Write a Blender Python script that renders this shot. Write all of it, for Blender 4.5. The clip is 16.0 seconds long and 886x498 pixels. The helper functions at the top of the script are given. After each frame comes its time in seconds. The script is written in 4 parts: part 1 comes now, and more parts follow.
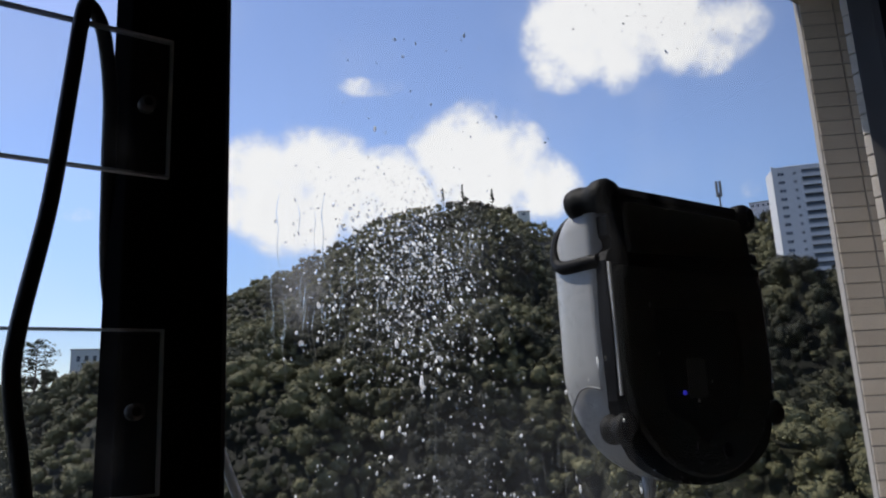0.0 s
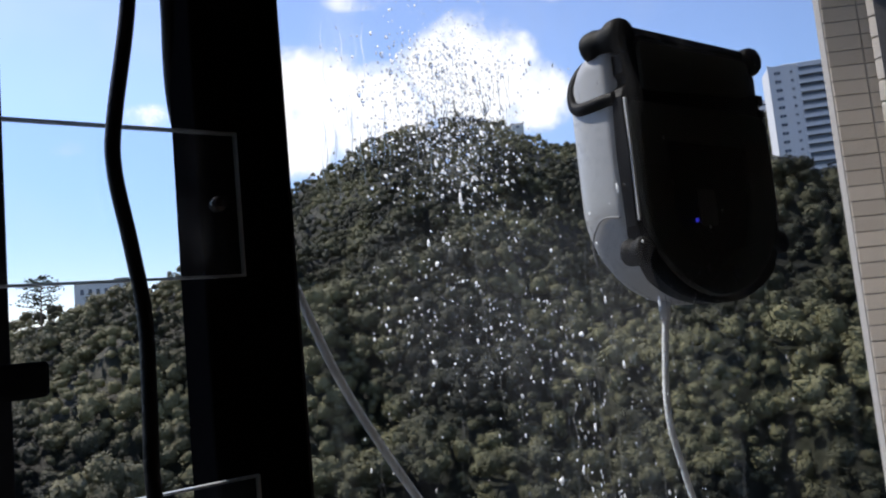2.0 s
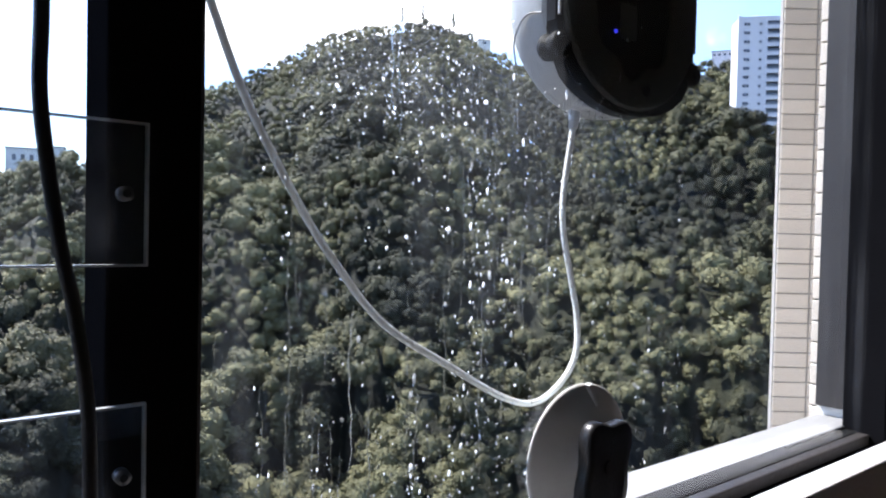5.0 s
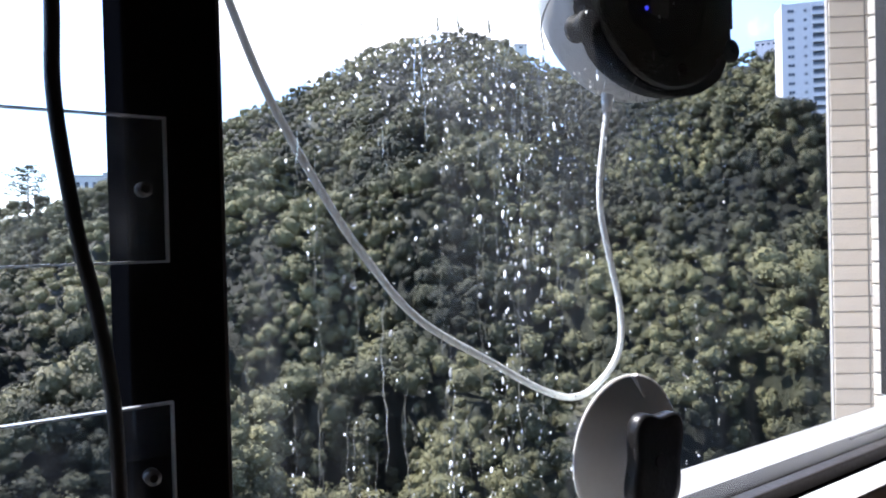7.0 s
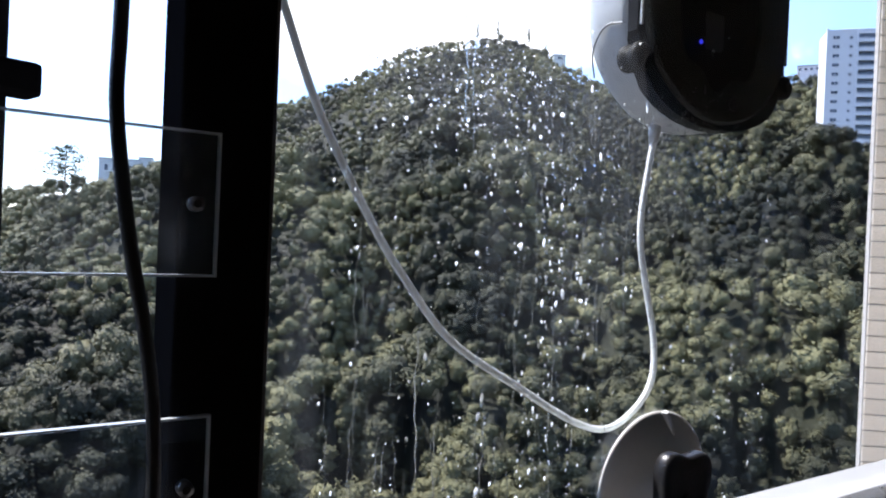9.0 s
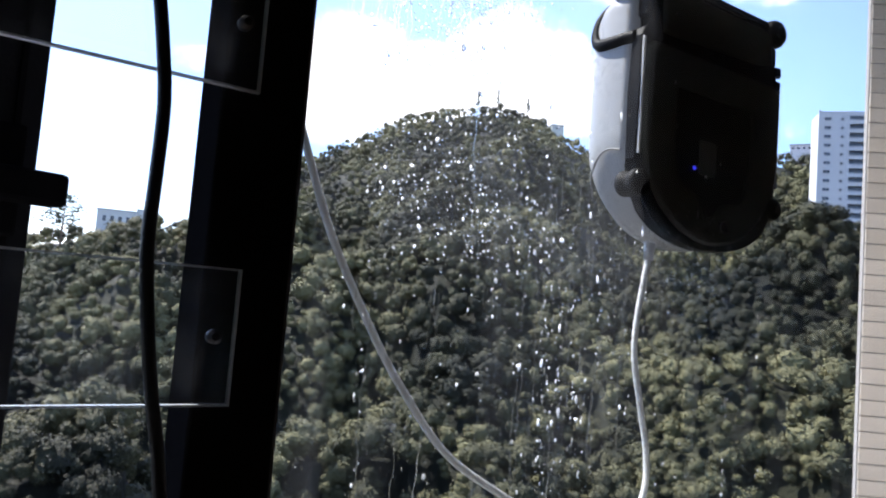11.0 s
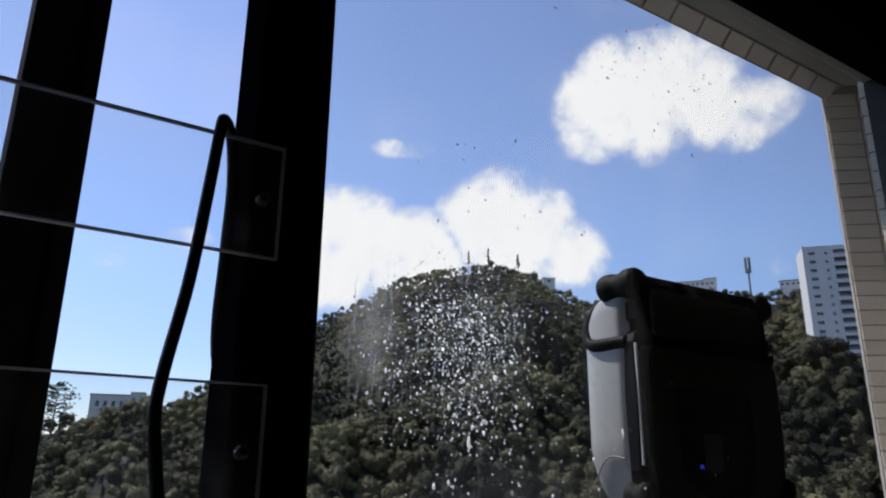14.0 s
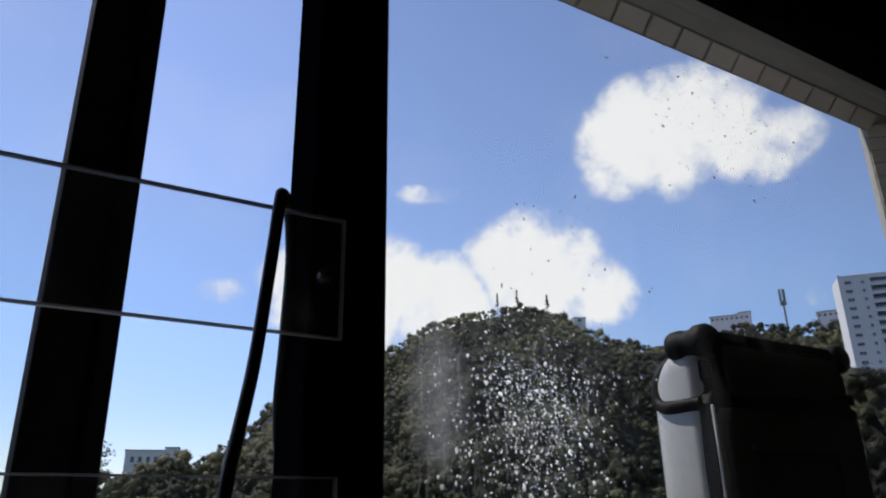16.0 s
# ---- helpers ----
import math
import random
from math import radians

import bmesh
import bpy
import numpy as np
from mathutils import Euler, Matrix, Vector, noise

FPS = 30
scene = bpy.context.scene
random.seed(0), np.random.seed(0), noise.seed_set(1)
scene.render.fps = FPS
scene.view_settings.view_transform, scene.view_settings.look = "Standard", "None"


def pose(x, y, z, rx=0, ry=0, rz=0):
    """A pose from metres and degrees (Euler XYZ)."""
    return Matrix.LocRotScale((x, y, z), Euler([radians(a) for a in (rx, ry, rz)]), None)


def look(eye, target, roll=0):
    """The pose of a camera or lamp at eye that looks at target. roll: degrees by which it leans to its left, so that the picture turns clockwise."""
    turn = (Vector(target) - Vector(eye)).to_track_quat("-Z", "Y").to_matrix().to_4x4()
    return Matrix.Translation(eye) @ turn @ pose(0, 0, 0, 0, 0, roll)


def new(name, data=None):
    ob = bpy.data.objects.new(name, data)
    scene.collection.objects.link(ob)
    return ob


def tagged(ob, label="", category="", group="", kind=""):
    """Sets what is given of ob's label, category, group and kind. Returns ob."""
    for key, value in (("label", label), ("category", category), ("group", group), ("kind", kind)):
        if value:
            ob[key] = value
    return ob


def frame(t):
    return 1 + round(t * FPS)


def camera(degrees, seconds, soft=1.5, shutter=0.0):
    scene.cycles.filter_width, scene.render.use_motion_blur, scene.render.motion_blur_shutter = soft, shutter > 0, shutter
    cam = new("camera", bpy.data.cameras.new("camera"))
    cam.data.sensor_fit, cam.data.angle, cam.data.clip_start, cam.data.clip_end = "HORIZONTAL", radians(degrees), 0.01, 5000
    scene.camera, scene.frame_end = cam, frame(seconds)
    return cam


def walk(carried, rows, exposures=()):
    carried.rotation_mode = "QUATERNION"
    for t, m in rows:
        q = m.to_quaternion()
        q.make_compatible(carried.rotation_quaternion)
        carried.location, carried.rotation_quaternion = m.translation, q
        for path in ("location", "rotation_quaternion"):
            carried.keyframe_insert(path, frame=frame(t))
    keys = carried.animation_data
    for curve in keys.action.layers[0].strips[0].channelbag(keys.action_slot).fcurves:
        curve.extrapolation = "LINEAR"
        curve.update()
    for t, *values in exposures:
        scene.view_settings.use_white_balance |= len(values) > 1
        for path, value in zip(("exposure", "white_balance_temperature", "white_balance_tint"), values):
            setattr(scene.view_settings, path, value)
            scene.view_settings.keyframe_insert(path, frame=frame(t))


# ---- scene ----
cam = camera(62.6, 16.0, 2.0)
EXPOSURES = [(0, -0.12, 6500, 14), (1, 0, 6500, 14), (2.5, 0.38, 6250, 14), (3.5, 0.68, 6100, 14), (4, 1.02, 6100, 14), (6.5, 1.7, 6050, 14), (7, 1.7, 6050, 14), (8.2, 1.4, 6050, 14), (10.5, 1.46, 6050, 14), (11, 1.2, 6200, 14), (11.5, 0.63, 6450, 14), (12, 0.32, 6500, 14), (12.5, 0.1, 6500, 14), (14.5, -0.1, 6500, 14), (16, -0.15, 6500, 13)]
PATH = [
    (0, (0.279, -0.392, 1.473), (1.408, 1.205, 1.893), -2.8),
    (0.5, (0.281, -0.378, 1.453), (1.414, 1.234, 1.797), -3.5),
    (1, (0.282, -0.367, 1.43), (1.394, 1.271, 1.713), -4.6),
    (1.5, (0.245, -0.379, 1.411), (1.337, 1.273, 1.689), -5.0),
    (2, (0.237, -0.397, 1.405), (1.380, 1.232, 1.601), -5.5),
    (2.5, (0.233, -0.417, 1.394), (1.400, 1.200, 1.546), -4.1),
    (3, (0.234, -0.416, 1.365), (1.459, 1.162, 1.464), -4.9),
    (3.5, (0.259, -0.417, 1.334), (1.558, 1.103, 1.37), -4.4),
    (4, (0.251, -0.426, 1.31), (1.514, 1.125, 1.307), -0.2),
    (4.2, (0.245, -0.429, 1.299), (1.507, 1.122, 1.258), 1.3),
    (6.3, (0.258, -0.426, 1.269), (1.461, 1.171, 1.203), -0.9),
    (6.5, (0.26, -0.425, 1.265), (1.425, 1.2, 1.205), -1.4),
    (7, (0.265, -0.423, 1.268), (1.425, 1.207, 1.241), -1.4),
    (7.5, (0.264, -0.419, 1.279), (1.417, 1.215, 1.309), -0.7),
    (8, (0.256, -0.412, 1.285), (1.388, 1.238, 1.297), 0.4),
    (8.2, (0.257, -0.413, 1.282), (1.378, 1.243, 1.285), 0.9),
    (10.3, (0.250, -0.427, 1.287), (1.372, 1.229, 1.272), 3.8),
    (10.5, (0.246, -0.431, 1.291), (1.373, 1.220, 1.311), 3.7),
    (11, (0.236, -0.431, 1.324), (1.339, 1.231, 1.482), 4.5),
    (11.5, (0.241, -0.429, 1.362), (1.336, 1.223, 1.630), 3.2),
    (12, (0.244, -0.42, 1.379), (1.34, 1.22, 1.709), 3.3),
    (12.5, (0.237, -0.417, 1.395), (1.312, 1.216, 1.813), 0.6),
    (13, (0.231, -0.428, 1.418), (1.325, 1.181, 1.878), -0.7),
    (13.5, (0.216, -0.434, 1.445), (1.264, 1.179, 1.992), -0.4),
    (14, (0.217, -0.446, 1.467), (1.268, 1.151, 2.053), 0.5),
    (14.5, (0.218, -0.436, 1.48), (1.245, 1.177, 2.068), 1.3),
    (15, (0.216, -0.428, 1.483), (1.236, 1.186, 2.08), 1.6),
    (15.5, (0.214, -0.413, 1.485), (1.205, 1.221, 2.076), 2.5),
    (16, (0.206, -0.414, 1.492), (1.174, 1.19, 2.192), -1.0),
]
walk(cam, [(t, look(eye, target, roll)) for t, eye, target, roll in PATH], EXPOSURES)

# ---- world, sun, exposure ----
SUN_AZ, SUN_EL = radians(-27), radians(54)      # azimuth from +y towards +x
sun_dir = Vector((math.sin(SUN_AZ) * math.cos(SUN_EL), math.cos(SUN_AZ) * math.cos(SUN_EL), math.sin(SUN_EL)))
sun_data = bpy.data.lights.new("sun", "SUN")
sun_data.energy, sun_data.angle, sun_data.color = 4.8, radians(0.53), (1.0, 0.95, 0.88)
sun = new("sun", sun_data)
sun.matrix_world = look(sun_dir * 50, (0, 0, 0))


def node(nt, kind, **kw):
    n = nt.nodes.new(kind)
    for k, v in kw.items():
        n.inputs[k].default_value = v
    return n


def math_node(nt, op, a, b=0.0, clamp=False):
    n = nt.nodes.new("ShaderNodeMath")
    n.operation, n.use_clamp = op, clamp
    for i, v in enumerate((a, b)):
        if isinstance(v, (int, float)):
            n.inputs[i].default_value = v
        else:
            nt.links.new(v, n.inputs[i])
    return n.outputs[0]


def smooth_range(nt, value, lo, hi, a=0.0, b=1.0):
    n = nt.nodes.new("ShaderNodeMapRange")
    n.interpolation_type = "SMOOTHSTEP"
    for i, v in zip((1, 2, 3, 4), (lo, hi, a, b)):
        n.inputs[i].default_value = v
    nt.links.new(value, n.inputs[0])
    return n.outputs[0]


def build_world():
    w = bpy.data.worlds.new("sky")
    scene.world = w
    w.use_nodes = True
    nt = w.node_tree
    nt.nodes.clear()
    sky = nt.nodes.new("ShaderNodeTexSky")
    sky.sky_type, sky.sun_disc = "NISHITA", False
    sky.sun_elevation, sky.sun_rotation = SUN_EL, SUN_AZ
    sky.altitude, sky.dust_density, sky.ozone_density = 150, 0.15, 3.0
    tc = nt.nodes.new("ShaderNodeTexCoord")
    sep = nt.nodes.new("ShaderNodeSeparateXYZ")
    nt.links.new(tc.outputs["Generated"], sep.inputs[0])
    az = math_node(nt, "MULTIPLY", math_node(nt, "ARCTAN2", sep.outputs[0], sep.outputs[1]), 57.29578)
    el = math_node(nt, "MULTIPLY", math_node(nt, "ARCSINE", sep.outputs[2]), 57.29578)
    # cumulus banks: centre azimuth, elevation, half width, half height, weight
    banks = ((24.0, 16.9, 7.2, 4.9, 1.25), (20.0, 17.5, 4.2, 3.4, 1.0), (31.0, 16.0, 5.6, 4.2, 1.3), (38.4, 18.2, 6.0, 5.3, 1.3), (43.4, 16.6, 3.8, 2.9, 1.0),
             (50.0, 27.8, 7.0, 4.8, 1.2), (53.5, 28.4, 5.4, 4.6, 1.15), (57.0, 25.9, 5.0, 3.0, 1.05), (47.0, 25.2, 4.0, 2.2, 0.8), (13.4, 16.7, 2.5, 1.1, 0.62), (30.2, 24.8, 3.4, 1.0, 0.5),
             (7.9, 14.5, 1.4, 0.7, 0.5), (59.1, 14.6, 1.0, 1.3, 0.40), (-30, 20, 14, 5, 0.9), (-75, 26, 16, 6, 0.9), (110, 24, 18, 7, 0.9), (160, 30, 20, 8, 0.9), (-140, 22, 20, 6, 0.9))
    total = None
    for a, e, wa, we, k in banks:
        da = math_node(nt, "DIVIDE", math_node(nt, "SUBTRACT", az, a), wa)
        de = math_node(nt, "DIVIDE", math_node(nt, "SUBTRACT", el, e), we)
        d2 = math_node(nt, "ADD", math_node(nt, "MULTIPLY", da, da), math_node(nt, "MULTIPLY", de, de))
        v = math_node(nt, "MULTIPLY", math_node(nt, "SUBTRACT", 1.35, d2, clamp=True), k)
        total = v if total is None else math_node(nt, "MAXIMUM", total, v)
    n1 = node(nt, "ShaderNodeTexNoise", Scale=15.0, Detail=10.0, Roughness=0.62)
    n2 = node(nt, "ShaderNodeTexNoise", Scale=5.0, Detail=3.0)
    for n in (n1, n2):
        nt.links.new(tc.outputs["Generated"], n.inputs["Vector"])
    field = math_node(nt, "ADD", total, math_node(nt, "MULTIPLY", math_node(nt, "SUBTRACT", n1.outputs[0], 0.5), 2.5))
    cover = math_node(nt, "MULTIPLY", smooth_range(nt, field, 0.16, 1.2), smooth_range(nt, total, 0.0, 0.5))
    wisp = math_node(nt, "MULTIPLY", smooth_range(nt, n2.outputs[0], 0.5, 0.75), 0.10)
    cover = math_node(nt, "MAXIMUM", cover, wisp)
    shade = nt.nodes.new("ShaderNodeMix")
    shade.data_type = "RGBA"
    shade.inputs["A"].default_value, shade.inputs["B"].default_value = (4.2, 4.4, 4.9, 1), (5.7, 5.7, 5.7, 1)
    nt.links.new(smooth_range(nt, field, 0.3, 1.0), shade.inputs["Factor"])
    mix = nt.nodes.new("ShaderNodeMix")
    mix.data_type = "RGBA"
    nt.links.new(cover, mix.inputs["Factor"])
    deep = nt.nodes.new("ShaderNodeHueSaturation")
    nt.links.new(smooth_range(nt, el, 3.0, 26.0, 1.12, 0.98), deep.inputs["Saturation"])
    nt.links.new(smooth_range(nt, el, 2.0, 20.0, 0.74, 1.0), deep.inputs["Value"])
    nt.links.new(sky.outputs[0], deep.inputs["Color"])
    tone = nt.nodes.new("ShaderNodeMix")
    tone.data_type, tone.blend_type = "RGBA", "MULTIPLY"
    tone.inputs["Factor"].default_value = 1.0
    tone.inputs["B"].default_value = (1.02, 0.935, 0.99, 1)
    nt.links.new(deep.outputs[0], tone.inputs["A"])
    nt.links.new(tone.outputs["Result"], mix.inputs["A"])
    nt.links.new(shade.outputs["Result"], mix.inputs["B"])
    bg = node(nt, "ShaderNodeBackground", Strength=0.195)
    out = nt.nodes.new("ShaderNodeOutputWorld")
    nt.links.new(mix.outputs["Result"], bg.inputs[0])
    nt.links.new(bg.outputs[0], out.inputs[0])


build_world()


# ---- materials ----
def material(name, colour, rough=0.6, metal=0.0, vary=0.15, scale=8.0, bump=0.0, bump_scale=60.0, per_object=0.0, island=0.0,
             transmission=0.0, ior=1.45, coords="Object", second=None, second_amount=0.0, second_scale=3.0, specular=0.5, sheen=0.0):
    """A surface with colour drift at two scales, grain and fine relief."""
    m = bpy.data.materials.new(name)
    m.use_nodes = True
    nt = m.node_tree
    b = nt.nodes["Principled BSDF"]
    b.inputs["Roughness"].default_value, b.inputs["Metallic"].default_value = rough, metal
    b.inputs["Transmission Weight"].default_value, b.inputs["IOR"].default_value = transmission, ior
    b.inputs["Specular IOR Level"].default_value = specular
    tc = nt.nodes.new("ShaderNodeTexCoord")
    big = node(nt, "ShaderNodeTexNoise", Scale=scale, Detail=5.0, Roughness=0.6)
    small = node(nt, "ShaderNodeTexNoise", Scale=scale * 9, Detail=4.0, Roughness=0.65)
    for n in (big, small):
        nt.links.new(tc.outputs[coords], n.inputs["Vector"])
    drift = math_node(nt, "ADD", math_node(nt, "MULTIPLY", math_node(nt, "SUBTRACT", big.outputs[0], 0.5), 2.0 * vary),
                      math_node(nt, "MULTIPLY", math_node(nt, "SUBTRACT", small.outputs[0], 0.5), 1.2 * vary))
    if per_object:
        info = nt.nodes.new("ShaderNodeObjectInfo")
        drift = math_node(nt, "ADD", drift, math_node(nt, "MULTIPLY", math_node(nt, "SUBTRACT", info.outputs["Random"], 0.5), per_object))
    if island:
        geo = nt.nodes.new("ShaderNodeNewGeometry")
        drift = math_node(nt, "ADD", drift, math_node(nt, "MULTIPLY", math_node(nt, "SUBTRACT", geo.outputs["Random Per Island"], 0.5), island))
    hsv = nt.nodes.new("ShaderNodeHueSaturation")
    hsv.inputs["Color"].default_value = (*colour, 1)
    nt.links.new(math_node(nt, "ADD", drift, 1.0), hsv.inputs["Value"])
    col = hsv.outputs[0]
    if second:
        third = node(nt, "ShaderNodeTexNoise", Scale=second_scale, Detail=6.0, Roughness=0.6)
        nt.links.new(tc.outputs[coords], third.inputs["Vector"])
        mx = nt.nodes.new("ShaderNodeMix")
        mx.data_type = "RGBA"
        mx.inputs["B"].default_value = (*second, 1)
        nt.links.new(col, mx.inputs["A"])
        nt.links.new(smooth_range(nt, third.outputs[0], 0.42, 0.68, 0.0, second_amount), mx.inputs["Factor"])
        col = mx.outputs["Result"]
    nt.links.new(col, b.inputs["Base Color"])
    nt.links.new(smooth_range(nt, small.outputs[0], 0.2, 0.8, max(0.0, rough - 0.08), min(1.0, rough + 0.08)), b.inputs["Roughness"])
    if bump:
        grain = node(nt, "ShaderNodeTexNoise", Scale=bump_scale, Detail=5.0)
        nt.links.new(tc.outputs[coords], grain.inputs["Vector"])
        bp = node(nt, "ShaderNodeBump", Strength=bump, Distance=0.01)
        nt.links.new(grain.outputs[0], bp.inputs["Height"])
        nt.links.new(bp.outputs[0], b.inputs["Normal"])
    return m


def glass_material(name, tint, film, film_scale, streak, rough=0.0, haze_patches=()):
    """Clear sheet: mirror-like gloss by Fresnel, a thin uneven film of dried water, and soft spots of wet film and
    painted haze.
    """
    m = bpy.data.materials.new(name)
    m.use_nodes = True
    nt = m.node_tree
    nt.nodes.clear()
    out = nt.nodes.new("ShaderNodeOutputMaterial")
    clear = node(nt, "ShaderNodeBsdfTransparent", Color=(*tint, 1))
    gloss = node(nt, "ShaderNodeBsdfGlossy", Roughness=rough)
    facing = nt.nodes.new("ShaderNodeLayerWeight")
    facing.inputs["Blend"].default_value = 0.5
    fres = math_node(nt, "ADD", math_node(nt, "MULTIPLY", math_node(nt, "POWER", facing.outputs["Facing"], 5.0), 0.85), 0.035)
    mix = nt.nodes.new("ShaderNodeMixShader")
    nt.links.new(fres, mix.inputs[0])
    nt.links.new(clear.outputs[0], mix.inputs[1])
    nt.links.new(gloss.outputs[0], mix.inputs[2])
    last = mix
    if film:
        tc = nt.nodes.new("ShaderNodeTexCoord")
        mp = nt.nodes.new("ShaderNodeMapping")
        mp.inputs["Scale"].default_value = (1, 1, streak)
        nt.links.new(tc.outputs["Object"], mp.inputs[0])
        n = node(nt, "ShaderNodeTexNoise", Scale=film_scale, Detail=6.0, Roughness=0.62)
        n2 = node(nt, "ShaderNodeTexNoise", Scale=3.2, Detail=2.0)
        nt.links.new(mp.outputs[0], n.inputs["Vector"])
        nt.links.new(tc.outputs["Object"], n2.inputs["Vector"])
        amount = math_node(nt, "MULTIPLY", smooth_range(nt, n.outputs[0], 0.45, 0.75), smooth_range(nt, n2.outputs[0], 0.42, 0.62, 0.15, 1.0))
        amount = math_node(nt, "MULTIPLY", amount, film)
        if haze_patches:
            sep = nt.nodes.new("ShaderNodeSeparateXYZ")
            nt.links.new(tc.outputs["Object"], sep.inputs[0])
            # soft-edged veils: wet film, and the hilltop's haze painted onto the glass
            for x, z, wx, wz, k in haze_patches:
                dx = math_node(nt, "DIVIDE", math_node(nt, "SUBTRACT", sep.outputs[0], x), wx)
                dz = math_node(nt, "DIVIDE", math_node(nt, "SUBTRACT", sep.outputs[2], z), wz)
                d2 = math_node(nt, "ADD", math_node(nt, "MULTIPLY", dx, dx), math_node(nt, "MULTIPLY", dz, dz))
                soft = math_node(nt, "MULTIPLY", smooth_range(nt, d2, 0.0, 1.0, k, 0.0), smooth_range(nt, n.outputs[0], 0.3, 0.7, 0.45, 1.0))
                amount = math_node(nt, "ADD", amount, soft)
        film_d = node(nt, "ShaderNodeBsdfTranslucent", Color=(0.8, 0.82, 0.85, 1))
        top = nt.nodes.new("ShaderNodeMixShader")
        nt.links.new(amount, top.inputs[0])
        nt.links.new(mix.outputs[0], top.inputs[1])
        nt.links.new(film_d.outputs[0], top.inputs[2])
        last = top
    nt.links.new(last.outputs[0], out.inputs[0])
    return m


def emitter(name, colour, strength):
    m = bpy.data.materials.new(name)
    m.use_nodes = True
    b = m.node_tree.nodes["Principled BSDF"]
    b.inputs["Base Color"].default_value = (0.02, 0.02, 0.1, 1)
    b.inputs["Emission Color"].default_value, b.inputs["Emission Strength"].default_value = (*colour, 1), strength
    return m


def water_material(name, glint_most):
    """Clear water that bends the view behind it, some of it, at random, whitened to stand in for bright glints."""
    m = bpy.data.materials.new(name)
    m.use_nodes = True
    nt = m.node_tree
    nt.nodes.clear()
    out = nt.nodes.new("ShaderNodeOutputMaterial")
    lens = node(nt, "ShaderNodeBsdfRefraction", Color=(0.97, 0.98, 0.98, 1), Roughness=0.02, IOR=1.33)
    # white translucent share: the drops' caught skylight put into their colour
    glint = node(nt, "ShaderNodeBsdfTranslucent", Color=(0.94, 0.95, 0.96, 1))
    gloss = node(nt, "ShaderNodeBsdfGlossy", Roughness=0.06)
    geo = nt.nodes.new("ShaderNodeNewGeometry")
    a, b = nt.nodes.new("ShaderNodeMixShader"), nt.nodes.new("ShaderNodeMixShader")
    nt.links.new(smooth_range(nt, geo.outputs["Random Per Island"], 0.3, 1.0, 0.04, glint_most), a.inputs[0])
    nt.links.new(lens.outputs[0], a.inputs[1])
    nt.links.new(glint.outputs[0], a.inputs[2])
    b.inputs[0].default_value = 0.08
    nt.links.new(a.outputs[0], b.inputs[1])
    nt.links.new(gloss.outputs[0], b.inputs[2])
    nt.links.new(b.outputs[0], out.inputs[0])
    return m


def foliage(name, dark, light, size):
    m = bpy.data.materials.new(name)
    m.use_nodes = True
    nt = m.node_tree
    b = nt.nodes["Principled BSDF"]
    b.inputs["Roughness"].default_value = 0.62
    b.inputs["Specular IOR Level"].default_value = 0.25
    tc, geo = nt.nodes.new("ShaderNodeTexCoord"), nt.nodes.new("ShaderNodeNewGeometry")
    leaf = node(nt, "ShaderNodeTexNoise", Scale=1.0 / size, Detail=6.0, Roughness=0.75)
    stand = node(nt, "ShaderNodeTexNoise", Scale=0.018, Detail=3.0)
    grove = node(nt, "ShaderNodeTexNoise", Scale=0.07, Detail=2.0)
    for n in (leaf, stand, grove):
        nt.links.new(tc.outputs["Object"], n.inputs["Vector"])
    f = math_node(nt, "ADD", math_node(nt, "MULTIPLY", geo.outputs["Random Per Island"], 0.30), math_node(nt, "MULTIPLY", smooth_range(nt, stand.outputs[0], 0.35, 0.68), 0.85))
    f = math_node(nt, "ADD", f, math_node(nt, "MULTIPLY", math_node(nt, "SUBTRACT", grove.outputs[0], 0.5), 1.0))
    # leaf-scale tone swings: the foliage's self-shadow look is put into the colour
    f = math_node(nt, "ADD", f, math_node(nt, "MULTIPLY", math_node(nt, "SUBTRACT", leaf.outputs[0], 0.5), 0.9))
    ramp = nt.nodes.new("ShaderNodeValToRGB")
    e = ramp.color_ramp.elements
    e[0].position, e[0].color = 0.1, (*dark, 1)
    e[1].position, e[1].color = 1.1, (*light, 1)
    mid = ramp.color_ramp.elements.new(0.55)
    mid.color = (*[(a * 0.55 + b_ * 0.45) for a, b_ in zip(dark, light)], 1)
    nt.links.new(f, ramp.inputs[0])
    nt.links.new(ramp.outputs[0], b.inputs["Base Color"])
    bp = node(nt, "ShaderNodeBump", Strength=1.0, Distance=size * 1.6)
    nt.links.new(leaf.outputs[0], bp.inputs["Height"])
    nt.links.new(bp.outputs[0], b.inputs["Normal"])
    return m


